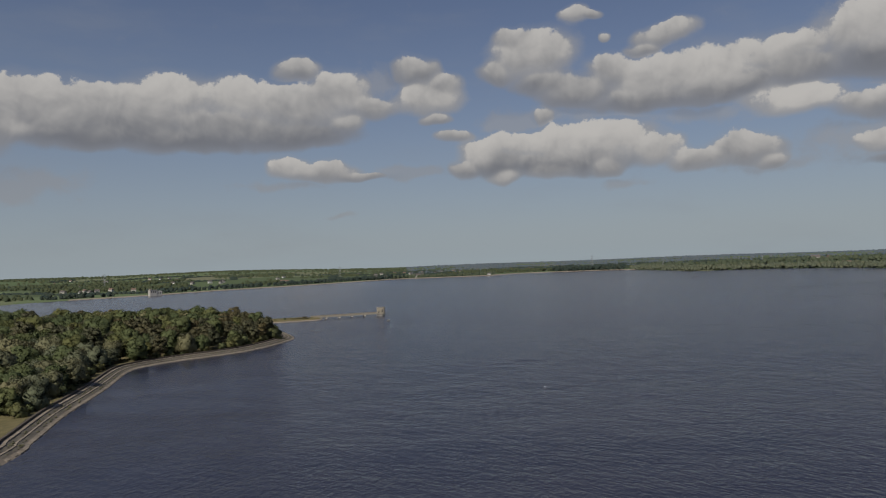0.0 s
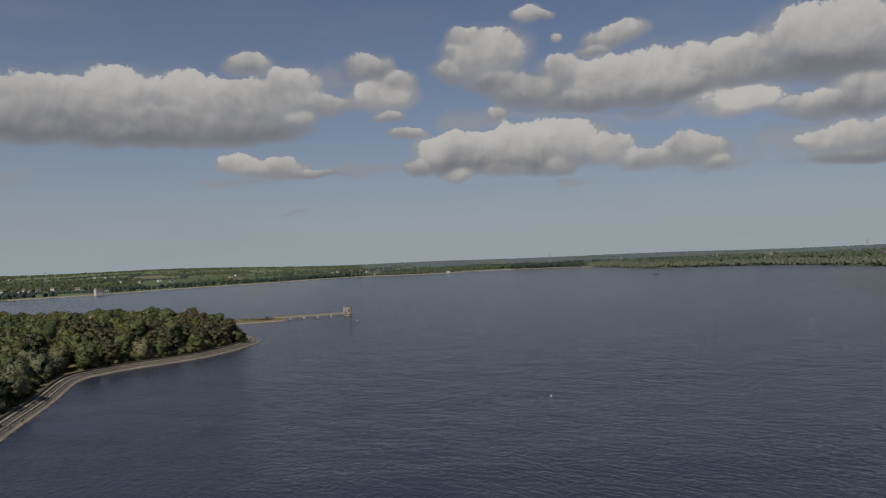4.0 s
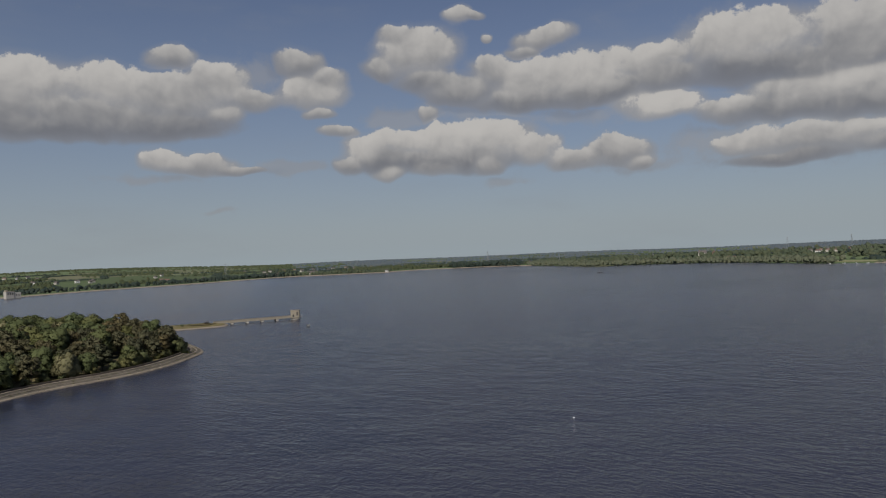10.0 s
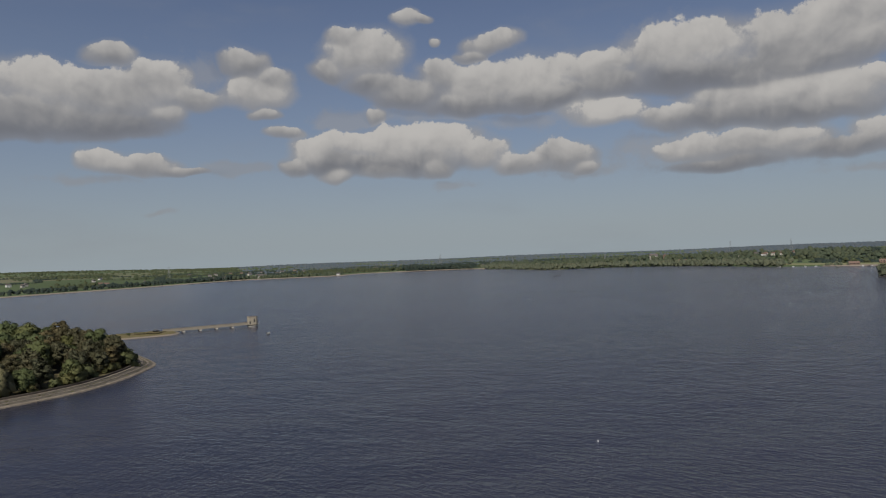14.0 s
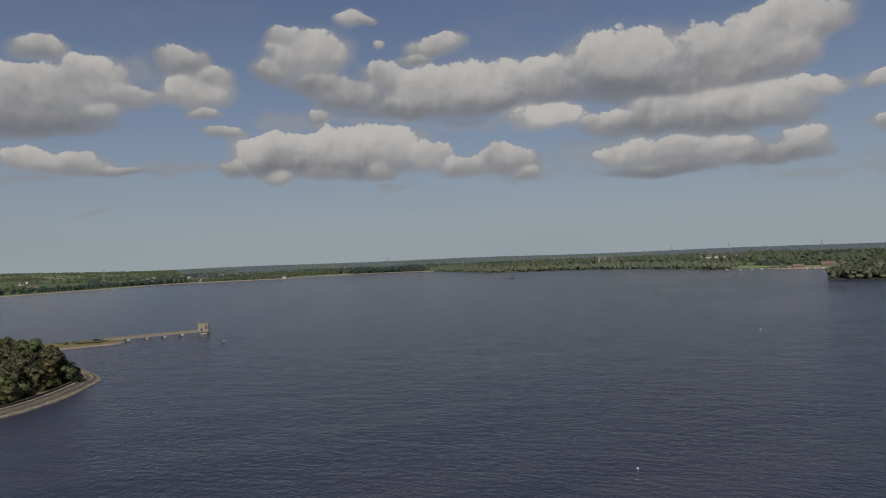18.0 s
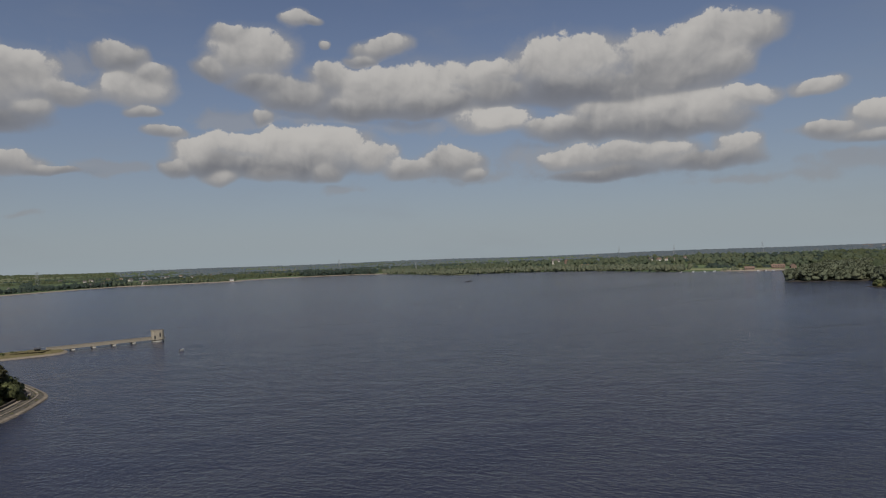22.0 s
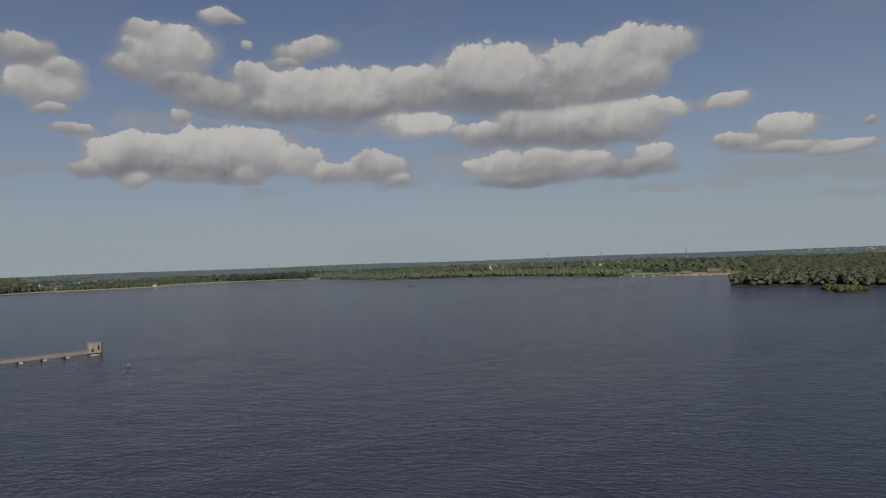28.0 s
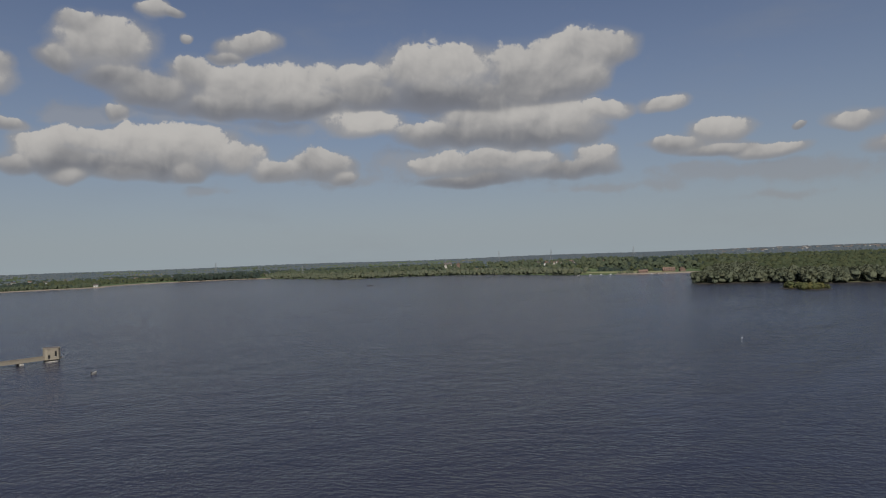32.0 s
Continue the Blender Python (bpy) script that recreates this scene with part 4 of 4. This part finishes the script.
for i in range(5):
    px = 1.6 + i * 8.6
    pier = slab(causeway, "pier", (1.1, 2.2, 5.0), (px, 0, -1.58), M["dark_stone"], 0.08)
    for side in (-1, 1):
        slab(pier, "cutwater", (1.5, 0.9, 0.75), (px, side * 1.6, 0.32), M["pale"], 0.2, "pale rounded concrete cutwater")

spit = tagged(new("spit"), "low stone-edged spit at the causeway's root", "spit", kind="structure")
spit_line = spline(SPIT, 1.0)
band("edge_stones", spit_line, [(-1.5, -0.6), (0, 0.1), (0.8, 0.5), (1.3, 0.62)], M["concrete"], spit, 0.04)
band("turf", spit_line, [(1.3, 0.6), (2.6, 0.95), (4.4, 1.2), (7.0, 1.35), (11.0, 1.62), (16.0, 1.66)], M["grass"], spit, 0.06)
track = np.array([[-90.0 + 0.0, 461.3], [-100, 457.8], [-110, 455.5], [-125, 454.0]])
band("track", spline(track.tolist(), 2.0), [(-1.3, 1.0), (-1.25, 1.32), (1.25, 1.34), (1.3, 1.0)], M["concrete"], spit)
for x, y, s in ((-118, 449, 1.0), (-101, 456.5, 0.45), (-107, 454.5, 0.4), (-97.5, 457.5, 0.35), (-112, 446.5, 0.45), (-103, 449, 0.3), (-93, 459, 0.3), (-114, 450.5, 0.6), (-104, 452, 0.5), (-99, 453.5, 0.45), (-95, 452, 0.35), (-109, 448, 0.4)):
    plant("bush", x, y, 0.7, s, x * 40, int(-x), "spit bushes")
hut = new("gate_shelter")
hut.matrix_basis = pose(-91.5, 456.0, 0.9, 0, 0, heading)
tagged(hut, "small dark timber gate shelter on the spit", "shelter")
for sx in (-1.2, 1.2):
    for sy in (-0.7, 0.7):
        slab(hut, "post", (0.12, 0.12, 1.9), (sx, sy, 0.95), M["bark"], 0.0)
slab(hut, "roof", (3.0, 2.0, 0.14), (0, 0, 1.95), M["roof"], 0.02)
slab(hut, "panel", (2.4, 0.08, 1.1), (0, 0.7, 0.9), M["bark"], 0.0)

# ---- floats, boats ----
def float_buoy(x, y, r, mat, label):
    ob = new("buoy")
    ob.matrix_basis = pose(x, y, 0)
    bm = bmesh.new()
    bmesh.ops.create_uvsphere(bm, u_segments=14, v_segments=9, radius=r)
    for vert in bm.verts:
        vert.co.z = vert.co.z * 0.85 + r * 0.3
    part("float", bm, mat, ob)
    bm = bmesh.new()
    bmesh.ops.create_cone(bm, segments=8, radius1=r * 0.16, radius2=r * 0.12, depth=r * 0.9, cap_ends=True, matrix=Matrix.Translation((0, 0, r * 1.4)))
    part("mast", bm, M["steel"], ob)
    return tagged(ob, label, "buoy", "buoys")


for bx, by, br in ((26.3, 188.5, 0.28), (152.5, 553.5, 0.4), (178.0, 324.0, 0.3), (256.5, 409.5, 0.3), (325.0, 471.5, 0.32)):
    float_buoy(bx, by, br * 0.55, M["white"], "small white round buoy floating on the open water")


def boat(x, y, turn, length, label, hull):
    ob = new("boat")
    ob.matrix_basis = pose(x, y, 0, 0, 0, turn)
    bm = bmesh.new()
    rings = []
    for s in (-0.5, -0.3, 0, 0.25, 0.42, 0.5):
        w = length * 0.19 * (1 - max(0, s / 0.5) ** 2.2) ** 0.6 * (0.92 if s < -0.45 else 1)
        h = 0.55 + 0.3 * max(0, s) * 2
        rings.append([bm.verts.new((s * length, -w, h)), bm.verts.new((s * length, -w * 0.75, 0)), bm.verts.new((s * length, 0, -0.25)),
                      bm.verts.new((s * length, w * 0.75, 0)), bm.verts.new((s * length, w, h)), bm.verts.new((s * length, 0, h - 0.18))])
    for a, b in zip(rings, rings[1:]):
        for k in range(6):
            bm.faces.new((a[k], b[k], b[(k + 1) % 6], a[(k + 1) % 6]))
    bm.faces.new(rings[0])
    bm.faces.new(rings[-1][::-1])
    part("hull", bm, hull, ob)
    slab(ob, "thwart", (0.3, length * 0.3, 0.06), (-0.05 * length, 0, 0.5), M["bark"], 0.01)
    slab(ob, "outboard", (0.3, 0.3, 0.8), (-0.53 * length, 0, 0.55), M["dark"], 0.05)
    return tagged(ob, label, "boat", "boats")


boat(-34.5, 426.0, 35, 2.1, "small pale dinghy moored off the tower", M["pale"])


for bx, by, bt in ((655, 872, 20), (662, 858, 70), (668, 846, 10), (690, 792, 60), (697, 786, 40), (704, 781, 75), (640, 880, 15)):
    boat(bx, by, bt, 5.0, "white sailing dinghy moored in the cove", M["white"])
raft = new("pontoon_raft")
raft.matrix_basis = pose(345, 952, 0, 0, 0, 12)
tagged(raft, "low dark timber raft moored on open water", "raft")
slab(raft, "deck", (10, 3.0, 0.3), (0, 0, 0.55), M["bark"], 0.04)
for sx in (-3.8, 0, 3.8):
    slab(raft, "float", (1.6, 2.6, 0.7), (sx, 0, 0.1), M["dark"], 0.15)
jetty = new("jetty")
jetty.matrix_basis = pose(699, 789, 0, 0, 0, 214)
tagged(jetty, "short timber landing stage by the boathouse", "jetty")
slab(jetty, "deck", (16, 2.0, 0.2), (8, 0, 0.9), M["bark"], 0.02)
for i in range(5):
    for sy in (-0.85, 0.85):
        slab(jetty, "pile", (0.25, 0.25, 3.4), (1.0 + 3.4 * i, sy, -0.6), M["bark"], 0.0)

# ---- houses ----
def house(ob_name, x, y, turn, w, dep, h, wall, roof, label, group="", chimneys=1, rows=1, category="house"):
    d = float(shore_distance(np.array([x]), np.array([y]))[0])
    z = float(ground_height(x, y, d)) - 0.3
    ob = new(ob_name)
    ob.matrix_basis = pose(x, y, z, 0, 0, turn)
    bm = box_bm((w, dep, h), (0, 0, h / 2))
    part("wall", bm, wall, ob)
    bm = bmesh.new()
    rh, ov = dep * 0.42, 0.4
    pts = [(-w / 2 - ov, -dep / 2 - ov, h - 0.1), (w / 2 + ov, -dep / 2 - ov, h - 0.1), (w / 2 + ov, dep / 2 + ov, h - 0.1), (-w / 2 - ov, dep / 2 + ov, h - 0.1),
           (-w / 2 - ov, 0, h + rh), (w / 2 + ov, 0, h + rh)]
    vs = [bm.verts.new(p) for p in pts]
    for f in ((0, 1, 5, 4), (2, 3, 4, 5), (0, 4, 3), (1, 2, 5), (3, 2, 1, 0)):
        bm.faces.new([vs[i] for i in f])
    rf = part("roof", bm, roof, ob)
    for i in range(chimneys):
        slab(rf, "chimney", (0.9, 0.9, 1.6), ((-0.32 + 0.62 * i) * w, 0, h + rh + 0.4), M["brick"], 0.02)
    n = max(2, int(w / 3.2))
    for r in range(rows):
        for i in range(n):
            wx0 = -w / 2 + (i + 0.5) * w / n
            slab(ob, "window", (1.1, 0.1, 1.2), (wx0, -dep / 2 - 0.03, 1.5 + r * 2.7), M["dark"], 0.0)
    return tagged(ob, label, category, group)


HOUSE = "pale rendered house with a slate roof among trees"
# the boathouses in the cove
house("boathouse", 696, 812, -36, 12, 6, 2.2, M["brick"], M["tiles"], "long low red-brick boathouse by the beach", "boathouses", 0, 1, "boathouse")
house("boathouse", 735, 800, -40, 16, 8, 3.0, M["brick"], M["tiles"], "red-brick clubhouse with clay tiles above the beach", "boathouses", 1, 2, "clubhouse")
house("boathouse", 750, 789, 52, 9, 7, 3.2, M["brick"], M["tiles"], "red-brick clubhouse wing with clay tiles", "boathouses", 0, 1, "clubhouse")
# the gabled house and its neighbours on the far shore
house("gabled_house", 694, 1292, -28, 15, 9, 6.5, M["pale"], M["roof"], "large pale gabled house with dark slate roof", "shore houses", 2, 2)
house("gabled_house", 714, 1284, 62, 11, 8, 6.0, M["brick"], M["tiles"], "brick wing of the gabled house", "shore houses", 1, 2)
house("cottage", 545, 1268, -20, 10, 6, 3.2, M["white"], M["roof"], "small white cottage by the far shore", "shore houses", 1, 1)
house("cottage", 692, 1190, -35, 14, 7, 3.6, M["pale"], M["tiles"], "low pale bungalow in parkland", "shore houses", 1, 1)
# the farm behind the dark trees
for i, (x, y) in enumerate(((-146, 1502), (-132, 1508), (-118, 1516))):
    house("farmhouse", x, y, -6 + 8 * i, 11, 7, 5.0, M["white"], M["roof"], "white farm building with a dark roof", "dam farm", 1, 2)
house("pump_house", 101, 1519, 10, 6, 5, 3.6, M["white"], M["roof"], "small white pump house on the end of the spit", "dam farm", 0, 1, "pump house")
house("barn", -54, 1560, 8, 22, 9, 5.0, M["pale"], M["roof"], "long pale barn in the fields", "dam farm", 0, 1, "barn")
g = random.Random(8)
for cx, cy, n, spread, group in ((960, 1260, 14, 80, "village"), (1110, 1300, 7, 60, "village"), (-600, 1190, 7, 70, "dam hamlet"), (-330, 1480, 3, 60, "dam hamlet"),
                                 (-620, 1500, 6, 160, "hill farms"), (-250, 1900, 7, 260, "hill farms"), (60, 2000, 9, 260, "hill farms"), (420, 1800, 7, 160, "hill farms"),
                                 (-900, 1900, 7, 260, "hill farms")):
    for i in range(n):
        x, y = cx + g.uniform(-1, 1) * spread, cy + g.uniform(-0.7, 0.7) * spread
        wall = g.choice((M["white"], M["pale"], M["pale"]))
        house("house", x, y, g.uniform(-60, 60), g.uniform(6, 10), g.uniform(5, 6.5), g.uniform(3.4, 4.8), wall, g.choice((M["roof"], M["roof"], M["tiles"])),
              HOUSE, group, 1, 1)
# hillside town on the far ridge
for i in range(80):
    a = radians(g.uniform(52, 71))
    r = g.uniform(3000, 3900)
    house("town_house", r * math.sin(a), r * math.cos(a), g.uniform(-80, -30), g.uniform(10, 20), 8, g.uniform(4, 6), g.choice((M["white"], M["pale"])), M["roof"],
          "white terrace on the distant hillside", "hillside town", 0, 1, "terrace")

# the pale valve house on the dam
gate = new("dam_valve_house")
gate.matrix_basis = pose(-437, 1046, 0, 0, 0, 44)
tagged(gate, "pale stone valve house on the dam's edge", "valve house")
slab(gate, "main_block", (10, 8, 11), (0, 0, 3.2), M["pale"], 0.1)
slab(gate, "parapet", (10.6, 8.6, 0.6), (0, 0, 8.9), M["tower"], 0.05)
slab(gate, "side_block", (8, 7, 9.5), (9.4, 0, 2.5), M["pale"], 0.1)
slab(gate, "stair_turret", (3.0, 3.4, 13.6), (-3.3, 0, 4.0), M["tower"], 0.1)
for i in range(3):
    slab(gate, "window", (1.2, 0.2, 2.6), (-2.6 + 2.8 * i, -4.02, 6.0), M["dark"], 0.0)
for i in range(2):
    slab(gate, "side_window", (1.1, 0.2, 2.0), (8 + 2.8 * i, -3.52, 4.0), M["dark"], 0.0)

# the islet off the wood
islet = tagged(new("islet"), "small low islet with a muddy rim", "islet", kind="structure")
bm = bmesh.new()
g2 = np.random.default_rng(4)
rim, rim2, top = [], [], []
for i in range(40):
    a = i * math.tau / 40
    r = 1 + 0.18 * math.sin(3 * a + 1) + 0.1 * math.sin(7 * a)
    c, sn = math.cos(a) * r, math.sin(a) * r
    for lst, f, z in ((rim, 1.0, -0.5), (rim2, 0.9, 0.25), (top, 0.7, 0.7)):
        lst.append(bm.verts.new((islet_x + (12 * c + 11 * sn * 0.3) * f, islet_y + (20 * sn - 6 * c * 0.3) * f, z)))
for ra, rb in ((rim, rim2), (rim2, top)):
    for i in range(40):
        bm.faces.new((ra[i], ra[(i + 1) % 40], rb[(i + 1) % 40], rb[i]))
bm.faces.new(top)
part("soil", bm, M["mud"], islet)
for i in range(40):
    a, r = g.uniform(0, math.tau), math.sqrt(g.uniform(0, 1)) * 0.85
    plant("bush", islet_x + 12 * r * math.cos(a), islet_y + 19 * r * math.sin(a), 0.3, g.uniform(0.8, 1.6), a * 57, i, "islet bushes")


# ---- pylons ----
def pylon(x, y, h, turn):
    d = float(shore_distance(np.array([x]), np.array([y]))[0])
    ob = new("pylon")
    ob.matrix_basis = pose(x, y, float(ground_height(x, y, d)) - 0.2, 0, 0, turn)

    def bar(bm, p0, p1, r):
        p0, p1 = Vector(p0), Vector(p1)
        m = (p1 - p0).to_track_quat("Z", "Y").to_matrix().to_4x4()
        bmesh.ops.create_cone(bm, segments=4, radius1=r, radius2=r, depth=(p1 - p0).length, cap_ends=True, matrix=Matrix.Translation((p0 + p1) / 2) @ m)

    b, t = h * 0.09, h * 0.02
    for sx in (-1, 1):
        for sy in (-1, 1):
            bm = bmesh.new()
            bar(bm, (sx * b, sy * b, 0), (sx * t, sy * t, h), h * 0.0045)
            part("leg", bm, M["steel"], ob)
    for zf in (0.62, 0.76, 0.9):
        bm = bmesh.new()
        w = h * (0.2 - 0.12 * abs(zf - 0.72))
        bar(bm, (-w, 0, h * zf), (w, 0, h * zf), h * 0.005)
        bar(bm, (-w, 0, h * zf), (0, 0, h * (zf + 0.06)), h * 0.005)
        bar(bm, (w, 0, h * zf), (0, 0, h * (zf + 0.06)), h * 0.005)
        part("crossarm", bm, M["steel"], ob)
    for i in range(5):
        z0, z1 = h * i * 0.15, h * (i + 1) * 0.15
        w0, w1 = b + (t - b) * z0 / h, b + (t - b) * z1 / h
        bm = bmesh.new()
        for sy in (-1, 1):
            bar(bm, (-w0, sy * w0, z0), (w1, sy * w1, z1), h * 0.004)
            bar(bm, (w0, sy * w0, z0), (-w1, sy * w1, z1), h * 0.004)
        part("bracing", bm, M["steel"], ob)
    return tagged(ob, "grey steel lattice pylon standing above the trees", "pylon", "pylons")


for x, y, h in ((1650, 1660, 38), (385, 1790, 34), (1640, 2030, 40), (1520, 2180, 40), (470, 1480, 22), (640, 1390, 20), (-720, 1480, 30), (-260, 1760, 30)):
    pylon(x, y, h, 20 + h)


# ---- the masonry of the near bank, block by block ----
def block_mesh(ob_name, sx, sy, sz, mat):
    bm = box_bm((sx, sy, sz))
    me = bpy.data.meshes.new(ob_name)
    bm.to_mesh(me)
    bm.free()
    me.materials.append(mat)
    return me


walk_part = bpy.data.objects["middle_walk"]
top_part = bpy.data.objects["upper_walk"]
toe_part = bpy.data.objects["toe_slope"]
g = random.Random(12)
for host, inland, z, tilt, size, count, ob_name in ((toe_part, 0.62 * W, 0.27, 20, (1.32, 1.0 * W, 0.16), 240, "toe_block"),
                                                    (walk_part, 3.36 * W, 0.90, 0, (1.36, 0.62 * W, 0.1), 240, "kerb_slab"),
                                                    (top_part, 6.1 * W, 1.38, 0, (1.36, 1.3 * W, 0.08), 240, "paving_slab")):
    me = block_mesh(ob_name, *size, M["concrete"])
    line = offset_line(near, inland)
    tang = np.gradient(line, axis=0)
    first = int(np.argmax(near[:, 1] > 122))
    for i in range(first, min(first + count, len(line))):
        ob = new(ob_name, me)
        a = math.degrees(math.atan2(tang[i, 1], tang[i, 0]))
        ob.matrix_basis = pose(line[i, 0], line[i, 1], z + g.uniform(-0.02, 0.03), 0, 0, a) @ pose(0, 0, 0, tilt + g.uniform(-1.5, 1.5), g.uniform(-1, 1), g.uniform(-1.2, 1.2))
        ob.parent = host

# weeds in the pitching
g3 = np.random.default_rng(17)
V, F, N = [], [], []
for inland, z, share in ((2.2 * W, 0.62, 0.55), (4.5 * W, 1.02, 0.7), (7.9 * W, 1.5, 0.9)):
    line = offset_line(near, inland)
    for i in range(len(line)):
        if line[i, 1] < 100 or g3.uniform() > share:
            continue
        lv, lf = SMALL[g3.integers(8)]
        s = g3.uniform(0.10, 0.30)
        n0 = sum(len(q) for q in V[-1:]) and n_total or 0
        c = line[i] + g3.uniform(-0.5, 0.5, 2)
        V.append(lv * (s * 1.5, s * 1.5, s * 0.7) + (c[0], c[1], z + 0.05))
        F.append(lf + n0)
        n_total = n0 + len(lv)
V, F = np.concatenate(V), np.concatenate(F)
weeds = put_mesh("weeds", V.tolist(), F.tolist(), M["pine"])
tagged(weeds, "dark weeds growing in the joints of the bank", "weeds", kind="stuff")
